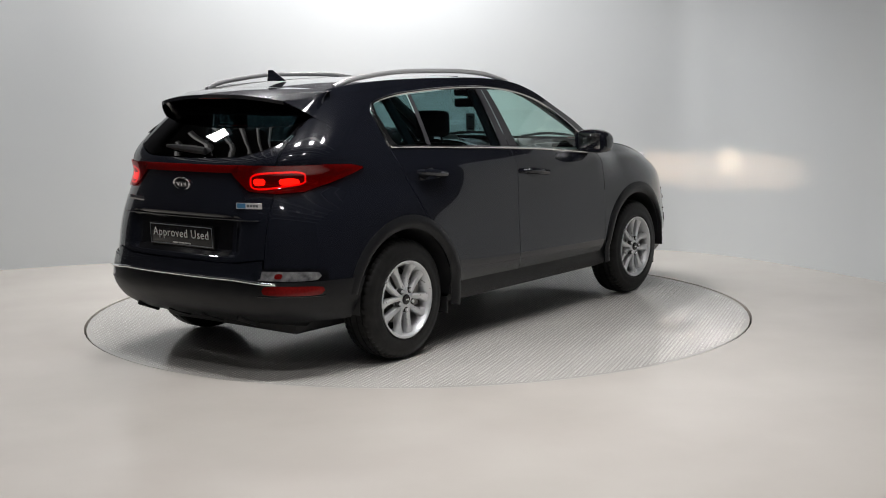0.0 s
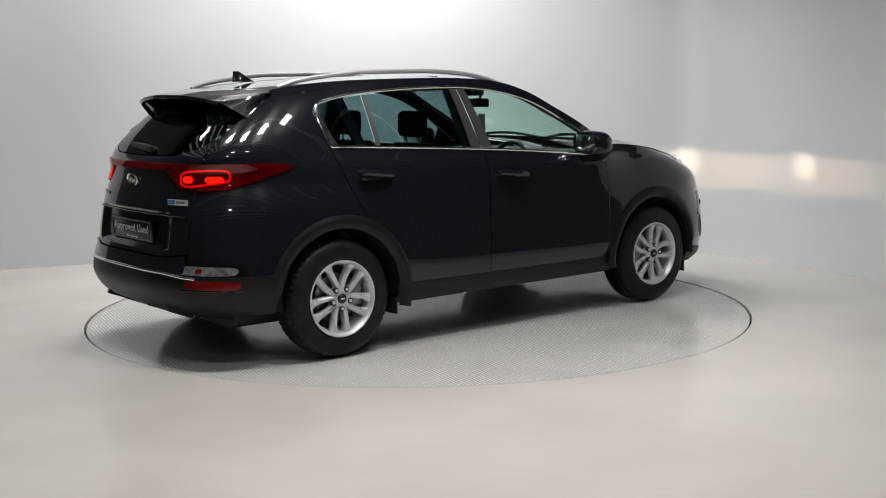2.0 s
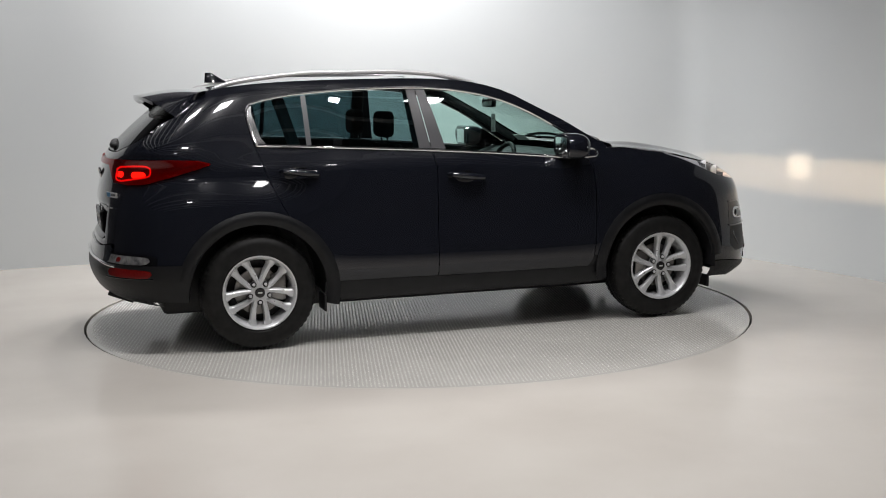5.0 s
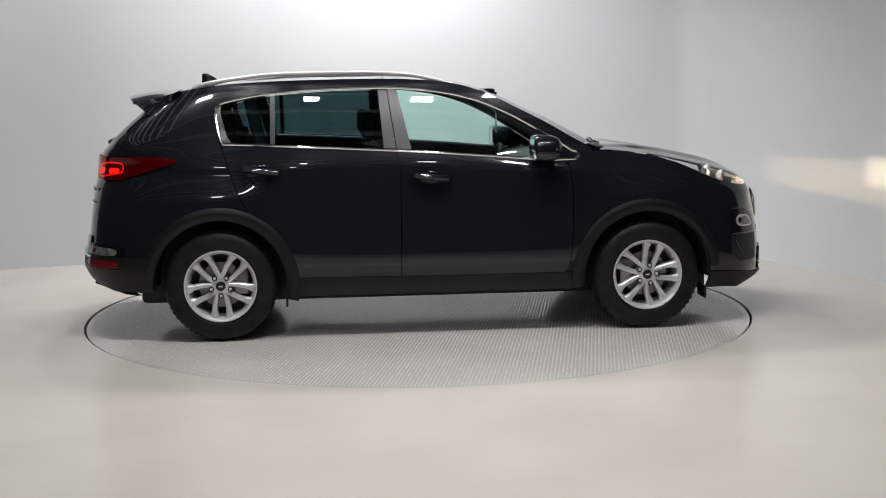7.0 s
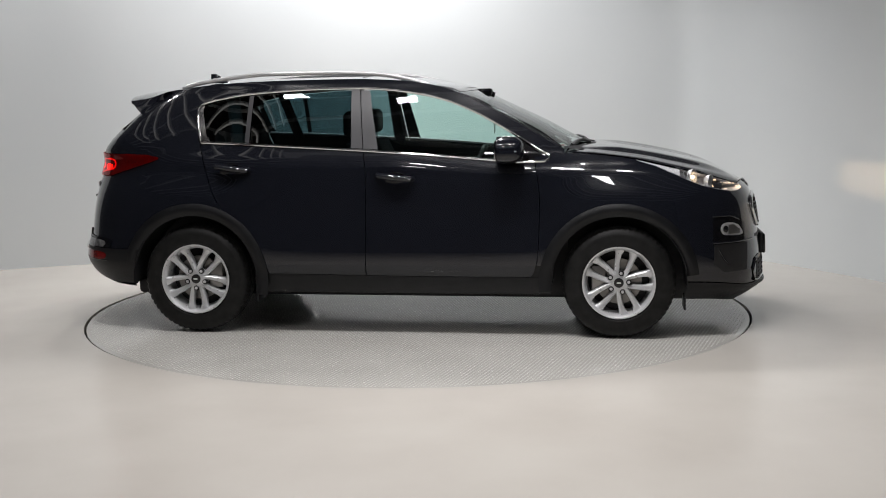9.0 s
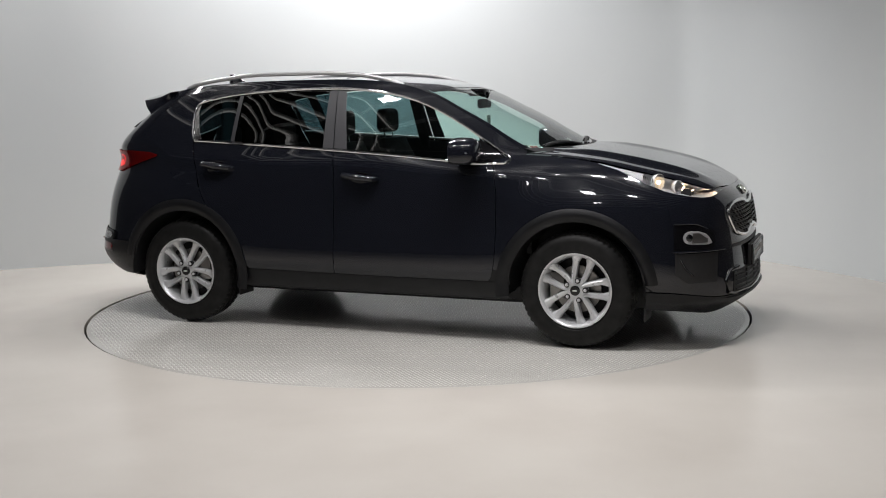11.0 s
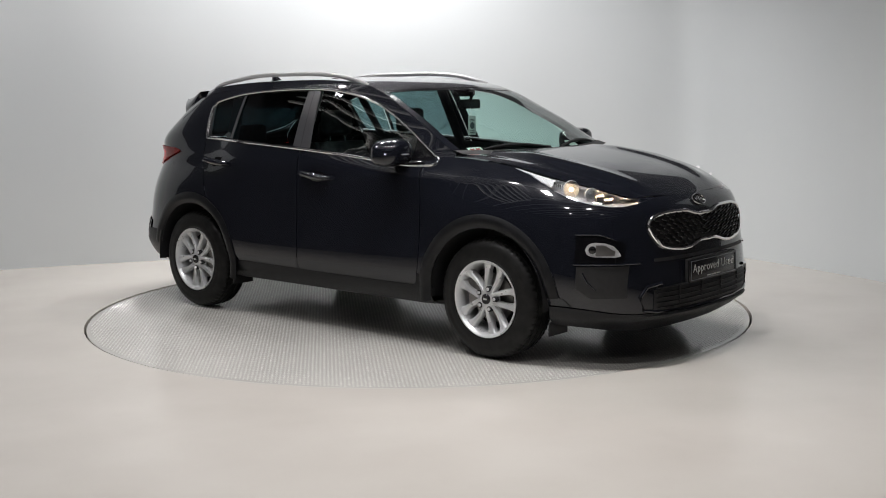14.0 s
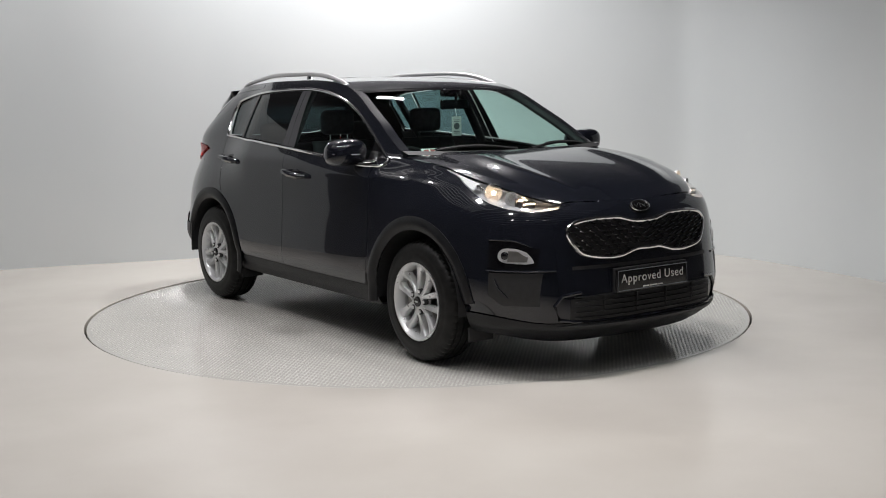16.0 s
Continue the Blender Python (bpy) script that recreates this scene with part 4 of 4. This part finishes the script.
        part("slot_blade", tube([(1.935, sg * (side_y(1.935, 0.54) + 0.001), 0.54), (1.96, sg * (side_y(1.96, 0.49) + 0.003), 0.49), (2.0, sg * (side_y(2.0, 0.445) - 0.001), 0.445)], 0.005, 8), M_PAINT, car)
    grille(car)
    plate(car, face_x(0, 0.51, True) + 0.022, 0.510, 1, "plate_word", -2)
    part("plate_bracket", box(0.02, 0.54, 0.13, (face_x(0, 0.51, True) + 0.006, 0, 0.512), 0.004), M_MATT, car)
    oval_badge(car, face_x(0, 0.886, True) + 0.004, 0.886, 1, -38)


def tail(car):
    rw_low = lambda y: curve1([(0.0, 1.172), (0.19, 1.175), (0.36, 1.18), (0.447, 1.20), (0.54, 1.232), (0.585, 1.27), (0.605, 1.33)])(abs(y))
    tg = part("tailgate", face_sheet(-0.60, 0.60, lambda y: 0.625 + 0.02 * smooth01(0.4, 0.6, abs(y)), lambda y: rw_low(y) - 0.006, False, 0.0, 72, 44), M_PAINT, car)
    part("rear_window", face_sheet(-0.60, 0.60, rw_low, lambda y: 1.515, False, 0.0, 50, 16), M_REARGLASS, tg, "dark heated rear window")
    for sg in (-1, 1):
        def corner(u, v):
            z = 0.53 + (1.53 - 0.53) * v
            s0 = s_of(0.603, z, False, "y")
            return end_point(sg * (s0 + (1.0 - s0) * u), z, False)
        part("rear_corner", sheet(corner, 16, 44), M_PAINT, car)
    part("rear_bumper", face_sheet(-0.602, 0.602, lambda y: 0.53, lambda y: 0.618 + 0.02 * smooth01(0.4, 0.6, abs(y)), False, 0.012, 60, 6), M_PAINT, car)
    part("bumper_ledge", sheet(lambda u, v: Vector((face_x((2 * u - 1) * 0.6, 0.62, False) - 0.012 + 0.03 * v, (2 * u - 1) * 0.6, 0.619 + 0.02 * smooth01(0.4, 0.6, abs(2 * u - 1) * 0.6))), 60, 2), M_PAINT, car)
    sk = part("bumper_skirt", end_sheet(-1.0, 1.0, lambda s: 0.245 + 0.06 * smooth01(0.74, 0.80, abs(s)), lambda s: 0.532, False, 0.010, 90, 12), M_CLAD, car, "matt grey-black plastic rear skirt")
    for y in (-0.42, -0.14, 0.14, 0.42):
        part("diffuser_fin", box(0.16, 0.016, 0.04, (-2.10, y, 0.300), 0.006, m=Matrix.Rotation(radians(22), 4, "Y")), M_CLAD, sk)
    part("chrome_strip", tube([end_point(s, 0.540 - 0.02 * smooth01(0.3, 0.62, abs(s)), False, 0.016) for s in np.linspace(-0.60, 0.60, 60)], 0.0085, 8, flat=0.9), M_CHROME, car, "slim chrome strip across the bumper")
    # lamps
    a, b, lo, hi = s_table([("x", -1.585, 1.103, 1.113), ("x", -1.66, 1.078, 1.130), ("x", -1.80, 1.036, 1.135), ("x", -1.93, 0.996, 1.134), ("y", 0.585, 0.988, 1.134), ("y", 0.455, 0.998, 1.135), ("y", 0.40, 1.06, 1.136), ("y", 0.37, 1.093, 1.136)], False)
    for sg in (-1, 1):
        lamp = part("tail_lamp", end_sheet(sg * a, sg * b, lambda s: lo(abs(s)), lambda s: hi(abs(s)), False, 0.004, 60, 8), M_RED, car, "lit red tail lamp")
        s_in, s_out = s_of(0.47, 1.05, False, "y"), s_of(-1.915, 1.07, False, "x")
        loop = []
        for a1 in np.linspace(0, 2 * math.pi, 56, endpoint=False):
            ca, sa = math.cos(a1), math.sin(a1)
            ss = (s_in + s_out) / 2 + (s_out - s_in) / 2 * math.copysign(abs(ca) ** 0.5, ca)
            zz = 1.05 + 0.016 * smooth01(s_in, s_out, ss) + (0.043 - 0.008 * smooth01(s_in, s_out, ss)) * math.copysign(abs(sa) ** 0.5, sa)
            loop.append(end_point(sg * ss, zz, False, 0.006))
        part("light_loop", tube(loop, 0.0055, 6, closed=True, up=Vector((1, 0, 0))), M_GLOWRED, lamp)
        def dash(u, v):
            s = s_of(-1.84, 1.08, False, "x") + (s_of(-1.60, 1.11, False, "x") - s_of(-1.84, 1.08, False, "x")) * u
            f = 0.45 + 0.35 * v
            return end_point(sg * s, lo(s) + (hi(s) - lo(s)) * f, False, 0.006)
        part("side_light", sheet(dash, 12, 2), M_RED, lamp)
        for ax, v0, v1 in (("y", 0.485, 0.545), ("y", 0.605, 0.685)):
            s0, s1 = s_of(v0, 1.045, False, ax), s_of(v1, 1.045, False, ax)
            part("lit_bulb", end_lens(s0, s1, 1.030, 1.066, sg, False, 0.0065, 3.0, 0.0, 14, 4), M_GLOWHOT, lamp)
        part("lamp_lens", end_sheet(sg * a, sg * b, lambda s: lo(abs(s)) + 0.001, lambda s: hi(abs(s)) - 0.001, False, 0.013, 60, 8), M_REDLENS, lamp, "clear red lens")
        sa, sb = s_of(0.50, 0.55, False, "y"), s_of(-1.925, 0.5, False, "x")
        pod = part("bumper_lamp", end_lens(sa, sb, 0.447, 0.600, sg, False, 0.008, 5.0, -0.004), M_BLACK, car, "clear lamp over a red reflector")
        sa, sb = s_of(0.54, 0.55, False, "y"), s_of(-1.955, 0.55, False, "x")
        part("clear_lamp", end_lens(sa, sb, 0.537, 0.586, sg, False, 0.011, 4.0, -0.003), M_MOTTLED, pod)
        part("amber_bulb", end_lens(sa + 0.36 * (sb - sa), sa + 0.48 * (sb - sa), 0.548, 0.576, sg, False, 0.0125, 2.5, 0.0, 10, 3), M_RED, pod)
        part("clear_cover", end_lens(sa, sb, 0.534, 0.589, sg, False, 0.015, 4.0, -0.003), M_LENS, pod)
        part("red_reflector", end_lens(s_of(0.61, 0.48, False, "y"), s_of(-1.945, 0.48, False, "x"), 0.460, 0.510, sg, False, 0.011, 4.0, -0.003), M_RED, pod)
        part("pod_rim", tube([end_point(sg * s, 0.455, False, 0.007) for s in np.linspace(s_of(0.59, 0.46, False, "y"), s_of(-1.94, 0.46, False, "x"), 16)], 0.006, 8), M_BLACK, pod)
    part("light_bar", face_sheet(-0.40, 0.40, lambda y: 1.096, lambda y: 1.136, False, 0.006, 40, 4), M_RED, tg, "slim red bar linking the tail lamps")
    part("bar_lens", face_sheet(-0.40, 0.40, lambda y: 1.098, lambda y: 1.134, False, 0.012, 40, 4), M_REDLENS, tg)
    # plate recess, badge, model marks
    part("plate_recess", face_sheet(-0.38, 0.38, lambda y: 0.655, lambda y: 0.835, False, 0.002, 20, 6), M_BLACK, tg)
    part("recess_lip", tube([(face_x(y, 0.85, False) - 0.008, y, 0.85) for y in np.linspace(-0.56, 0.56, 30)], 0.0045, 8), M_PAINT, tg)
    plate(car, face_x(0, 0.745, False) - 0.012, 0.745, -1, "plate_word", -3)
    oval_badge(car, face_x(0, 1.03, False) - 0.004, 1.03, -1, -10)
    for k in range(8):
        y = 0.52 - 0.024 * k
        part("model_mark", box(0.004, 0.016, 0.024, (face_x(y, 0.93, False) - 0.002, y, 0.93), 0.001), M_CHROME, tg)
    ry, rz = -0.49, 0.925
    eco = part("eco_badge", box(0.005, 0.15, 0.032, (0, 0, 0), 0.002), M_SATIN, tg, "small silver and blue badge")
    eco.matrix_basis = pose(face_x(ry, rz, False) - 0.004, ry, rz, 0, 0, math.degrees(math.atan((face_x(ry + 0.05, rz, False) - face_x(ry - 0.05, rz, False)) / -0.1)))
    part("badge_blue", box(0.002, 0.05, 0.026, (-0.003, 0.045, 0)), M_BLUE, eco)
    for k in range(4):
        part("badge_mark", box(0.002, 0.013, 0.013, (-0.003, 0.005 - 0.017 * k, 0)), M_INK, eco)
    # spoiler
    def spoiler(u, v):
        # v runs over the top to the trailing edge and back below
        w = 2 * u - 1
        y = w * 0.605
        xt = -1.935 + 0.062 * abs(w) ** 3
        top0 = Vector((-1.59, y * 1.0, ROOF_EDGE(-1.59) + 0.02 * (1 - abs(w) ** 2.4)))
        edge = Vector((xt, y * 0.84, 1.512 - 0.040 * abs(w) ** 2.5))
        low0 = Vector((-1.69 - 0.02 * abs(w), y * 0.95, 1.474))
        if v <= 0.5:
            k = v / 0.5
            p = top0.lerp(edge, k)
            p.z += (0.012 - 0.022 * w**4) * math.sin(math.pi * k)
            return p
        if v <= 0.6:
            k = (v - 0.5) / 0.1
            return edge + Vector((0.004 * k, 0, -0.020 * k))
        k = (v - 0.6) / 0.4
        return (edge + Vector((0.004, 0, -0.020))).lerp(low0, k)
    sp = part("spoiler", sheet(spoiler, 50, 20), M_PAINT, car, "gloss black roof spoiler")
    for sg in (-1, 1):
        def flank(u, v):
            a = spoiler(0.0 if sg < 0 else 1.0, 0.5 * u)
            xb, zb = -1.56 - 0.19 * u, ROOF_EDGE(-1.56) - 0.006 + (1.385 - ROOF_EDGE(-1.56)) * u
            q = Vector((xb, sg * (side_y(xb, zb) + 0.003), zb))
            if v <= 0.6:
                r = a.lerp(q, v / 0.6)
                r.y += sg * 0.012 * math.sin(math.pi * v / 0.6)
                return r
            k = (v - 0.6) / 0.4
            x2, z2 = xb + 0.05 * k, zb - 0.05 * k
            return Vector((x2, sg * (side_y(x2, z2) + 0.003 - 0.001 * k), z2))
        part("spoiler_flank", sheet(flank, 16, 20), M_PAINT, sp)
    fin_edge = curve1([(1.29, -1.735), (1.36, -1.752), (1.42, -1.785), (1.45, -1.82), (1.476, -1.866)])
    for sg in (-1, 1):
        def fin_side(u, v):
            z = 1.29 + 0.185 * v
            xi = face_x(0.60, z, False) + 0.05
            xo = min(fin_edge(z), xi - 0.06)
            k = 4 * u
            if k <= 1:
                x, y = xi + (xo - xi) * k, 0.612 - 0.098 * smooth01(1.27, 1.48, z) * k
            elif k <= 2:
                x, y = xo, 0.612 - 0.098 * smooth01(1.27, 1.48, z) - 0.045 * (k - 1)
            else:
                x, y = xo + (xi - xo) * (k - 2) / 2, 0.567 - 0.098 * smooth01(1.27, 1.48, z)
            return Vector((x, sg * y, z))
        part("spoiler_fin", sheet(fin_side, 16, 12), M_BLACK, sp)
    part("brake_light", box(0.012, 0.26, 0.012, (-1.915, 0, 1.494), 0.003), M_RED, sp)
    part("window_top_mask", face_sheet(-0.59, 0.59, lambda y: 1.40 - 0.02 * abs(y), lambda y: 1.514, False, 0.003, 40, 6), M_BLACK, tg)
    # wiper
    wz = 1.205
    w = part("rear_wiper", tube([(face_x(y, wz + 0.04 * k, False) - 0.022, y, wz + 0.02 * k) for k, y in zip(np.linspace(0, 1, 8), np.linspace(-0.12, 0.26, 8))], [0.022, 0.024, 0.025, 0.024, 0.022, 0.019, 0.016, 0.010], 8, flat=0.9), M_MATT, tg)
    part("wiper_pivot", lathe([(0, 0.02), (0.014, 0.015), (0.018, -0.02)], 16, "x", at=(face_x(0, wz, False) - 0.01, -0.12, wz)), M_MATT, w)
    # antenna
    def fin(u, v):
        a = 2 * math.pi * u
        k = 1 - v
        x = -1.42 + 0.075 * (0.25 + 0.75 * k) * math.cos(a) - 0.05 * v
        return Vector((x, 0.032 * (0.14 + 0.86 * k**1.4) * math.sin(a), 1.585 + 0.064 * v))
    bm = bmesh.new()
    rows = add_grid(bm, fin, 20, 8, True)
    bm.faces.new([r[-1] for r in rows])
    part("antenna", bm, M_PAINT, car, "gloss black shark-fin antenna")


def mirrors(car):
    for sg in (-1, 1):
        def shell(u, v):
            a, b = 2 * math.pi * u, math.pi * (v - 0.5)
            ca, sa, cb, sb = math.cos(a), math.sin(a), math.cos(b), math.sin(b)
            e = 0.72
            f = lambda t: math.copysign(abs(t) ** e, t)
            x, y, z = f(cb) * f(ca) * 0.108, f(cb) * f(sa) * 0.126, f(sb) * 0.080
            z += 0.012 * y / 0.118 if y * sg > 0 else 0.0
            x = max(x, -0.062)
            return Vector((0.665 + x - 0.10 * abs(y + 0.118) * 0.5, sg * 0.945 + y, 1.160 + z))
        bm = bmesh.new()
        add_grid(bm, shell, 36, 20, True)
        bmesh.ops.remove_doubles(bm, verts=bm.verts, dist=1e-4)
        m = part("door_mirror", bm, M_PAINT, car, "gloss black door mirror")
        part("mirror_glass", box(0.003, 0.170, 0.105, (0.594, sg * 0.945, 1.162), 0.001), M_CHROME, m)
        part("mirror_repeater", tube([(0.765 - 0.05 * t * t, sg * (0.945 + 0.124 * t), 1.150 + 0.004 * t) for t in np.linspace(-0.3, 0.97, 10)], 0.005, 8, flat=0.7), M_SATIN, m)
        part("mirror_arm", tube([(0.70, sg * 0.90, 1.10), (0.74, sg * 0.84, 1.095), (0.78, sg * 0.79, 1.10)], [0.028, 0.03, 0.03], 10, flat=0.6), M_BLACK, m)


def wipers(car):
    for y0, y1, x0 in ((-0.02, -0.56, 1.10), (0.10, 0.62, 1.09)):
        pts = []
        for t in np.linspace(0, 1, 12):
            y = y0 + (y1 - y0) * t
            k = y / 0.80
            pts.append((1.128 - 0.19 * k * k + 0.016 - 0.05 * math.sin(math.pi * t) * 0.5, y, 1.158 + 0.028 * math.sin(math.pi * t * 0.9)))
        w = part("wiper", tube(pts, [0.012] + [0.009] * 10 + [0.004], 8), M_MATT, car)
        part("wiper_blade", tube([(p[0] - 0.012, p[1], p[2] + 0.006) for p in pts[3:]], 0.005, 6), M_BLACK, w)


def seat(car, x, y):
    s = part("seat", box(0.50, 0.50, 0.16, (x + 0.22, y, 0.60), 0.05, 3), M_SEAT, car, "dark cloth seat")

    def back(u, v):
        a = 2 * math.pi * u
        e = 0.6
        f = lambda t: math.copysign(abs(t) ** e, t)
        w = 0.25 - 0.035 * smooth01(0.5, 1.0, v)
        th = 0.075 - 0.03 * v
        return Vector((x - 0.02 - 0.26 * v + th * f(math.cos(a)), y + w * f(math.sin(a)), 0.60 + 0.58 * v))
    bm = bmesh.new()
    rows = add_grid(bm, back, 28, 12, True)
    bm.faces.new([r[-1] for r in rows]), bm.faces.new([r[0] for r in rows])
    part("backrest", bm, M_SEAT, s)
    hx = x - 0.305
    bm = box(0.09, 0.25, 0.17, (hx, y, 1.305), 0.038, 3)
    part("headrest", bm, M_SEAT, s)
    for d in (-0.07, 0.07):
        part("headrest_post", tube([(hx + 0.01, y + d, 1.15), (hx, y + d, 1.26)], 0.006, 8), M_CHROME, s)


def cabin(car):
    seat(car, -0.10, -0.37), seat(car, -0.10, 0.37)
    bench = part("rear_bench", box(0.48, 1.24, 0.18, (-0.85, 0, 0.62), 0.05, 3), M_SEAT, car, "dark cloth rear bench")
    part("bench_back", box(0.12, 1.24, 0.56, (-1.16, 0, 0.86), 0.045, 3, m=Matrix.Rotation(radians(-16), 4, "Y")), M_SEAT, bench)
    for y in (-0.40, 0.40):
        part("bench_headrest", box(0.09, 0.24, 0.15, (-1.27, y, 1.21), 0.035, 3), M_SEAT, bench)
    # dash, wheel, console
    def dash(u, v):
        y = (2 * u - 1) * 0.70
        k = v
        x = 0.52 + 0.46 * k
        z = 0.98 + 0.115 * math.sin(math.pi * 0.5 * min(k * 1.6, 1)) - 0.005 * k
        if k == 0:
            z = 0.62
        z += 0.045 * math.exp(-((y + 0.37) / 0.2) ** 2) * math.exp(-((k - 0.25) / 0.25) ** 2)
        return Vector((x, y, z))
    part("dashboard", sheet(dash, 40, 16), M_TRIM, car, "dark grey dashboard")
    part("centre_screen", box(0.03, 0.22, 0.12, (0.50, 0.0, 1.0), 0.01), M_BLACK, car)
    sw = part("steering_wheel", tube([(0, 0.185 * math.cos(a), 0.185 * math.sin(a)) for a in np.linspace(0, 2 * math.pi, 36, endpoint=False)], 0.016, 10, closed=True, up=Vector((1, 0, 0))), M_MATT, car, "black leather steering wheel")
    sw.matrix_basis = pose(0.40, -0.37, 0.985, 0, 24, 0)
    part("wheel_boss", box(0.05, 0.15, 0.12, (0.02, 0, -0.01), 0.03, 3), M_MATT, sw)
    for p in ((0, -0.17, 0.0), (0, 0.17, 0.0), (0, 0.0, -0.17)):
        part("wheel_spoke", tube([(0.015, 0, 0), p], 0.014, 8), M_TRIM, sw)
    part("floor_tub", box(1.72, 1.5, 0.05, (-0.04, 0, 0.44)), M_MATT, car)
    part("boot_floor", box(0.75, 1.08, 0.05, (-1.62, 0, 0.77), 0.01), M_MATT, car)
    part("bulkhead", box(0.03, 1.42, 0.55, (1.0, 0, 0.80)), M_MATT, car)
    for sg in (-1, 1):
        def card(u, v):
            x = -1.25 + 2.1 * u
            z0 = max(0.45, arch(x, 0.46))
            z = z0 + (BELT(x) - 0.01 - z0) * v
            return Vector((x, sg * (side_y(x, z) - 0.07), z))
        part("door_card", sheet(card, 24, 8), M_TRIM, car)
        for xa, za, xb, zb in ((-0.29, 1.10, -0.31, 1.52), (-1.06, 1.15, -1.14, 1.48)):
            part("pillar_trim", tube([(xa, sg * (side_y(xa, za) - 0.06), za), (xb, sg * (side_y(xb, zb) - 0.05), zb)], 0.045, 8, flat=0.6), M_TRIM, car)
        part("pillar_trim", tube([(xx, sg * (side_y(xx, ROOF_EDGE(xx)) - 0.035), ROOF_EDGE(xx) - 0.03) for xx in np.linspace(0.2, 0.95, 10)], 0.03, 8), M_TRIM, car)

    def lining(u, v):
        x = -1.5 + 1.75 * u
        w = 2 * v - 1
        return Vector((x, w * (side_y(x, ROOF_EDGE(x)) - 0.03), ROOF_EDGE(x) - 0.02 + 0.03 * (1 - w * w)))
    part("headlining", sheet(lining, 16, 10), M_LINER, car)
    mi = part("cabin_mirror", box(0.03, 0.22, 0.062, (0.47, 0.0, 1.425), 0.014, 3), M_BLACK, car)
    part("mirror_stem", tube([(0.48, 0, 1.43), (0.50, 0, 1.50)], 0.010, 8), M_BLACK, mi)
    part("sensor_cover", box(0.12, 0.10, 0.05, (0.43, 0, 1.50), 0.015), M_BLACK, mi)
    # hanging card
    tag = part("hanging_card", box(0.003, 0.076, 0.125, (0.50, -0.005, 1.285), 0.001), M_WHITE, car, "white dealer card hanging from the mirror")
    part("card_cord", tube([(0.50, -0.005, 1.345), (0.48, 0.0, 1.41)], 0.0015, 6), M_WHITE, tag)
    part("card_mark", lathe([(0.0, 0.001), (0.022, 0.001), (0.022, -0.004)], 20, "x", at=(0.502, -0.005, 1.285)), M_INK, tag)
    for z in (1.325, 1.315, 1.25, 1.24):
        part("card_print", box(0.005, 0.045, 0.004, (0.50, -0.005, z)), M_INK, tag)
    st = part("windscreen_sticker", box(0.002, 0.10, 0.045, (0, 0, 0)), M_WHITE, car, "small red and white sticker inside the windscreen")
    st.matrix_basis = pose(0.985, -0.56, 1.165, 0, -62, -18)
    for dy in (-0.02, 0.02):
        part("sticker_mark", box(0.004, 0.03, 0.018, (0, dy, 0)), M_REDINK, st)
    pp = part("paper_disc", box(0.002, 0.14, 0.07, (0, 0, 0)), M_WHITE, car, "white paper on the dashboard")
    pp.matrix_basis = pose(0.93, 0.52, 1.155, 0, -55, 15)


def car_build():
    car = tagged(new("car"), "black five-door sport utility car with silver alloy wheels", "car")
    for sg in (-1, 1):
        body_sides(car, sg)
    roof_and_bonnet(car)
    underbody(car)
    nose(car)
    tail(car)
    mirrors(car)
    wipers(car)
    cabin(car)
    for x in (HUB_R, HUB_F):
        for sg in (-1, 1):
            spoked_wheel(car, x, sg)
    return car


studio()
ceiling_lamps()
stripe_bars()
TABLE = turntable()
CAR = car_build()


def motions():
    rows_t, rows_c = [], []
    for k in range(33):
        t = k * 0.5
        turn = pose(0, 0, 0, 0, 0, 50.87 - 6.668 * t)
        rows_t.append((t, turn))
        rows_c.append((t, turn @ pose(0.045, -0.052, 0)))
    walk(TABLE, rows_t)
    walk(CAR, rows_c)


motions()
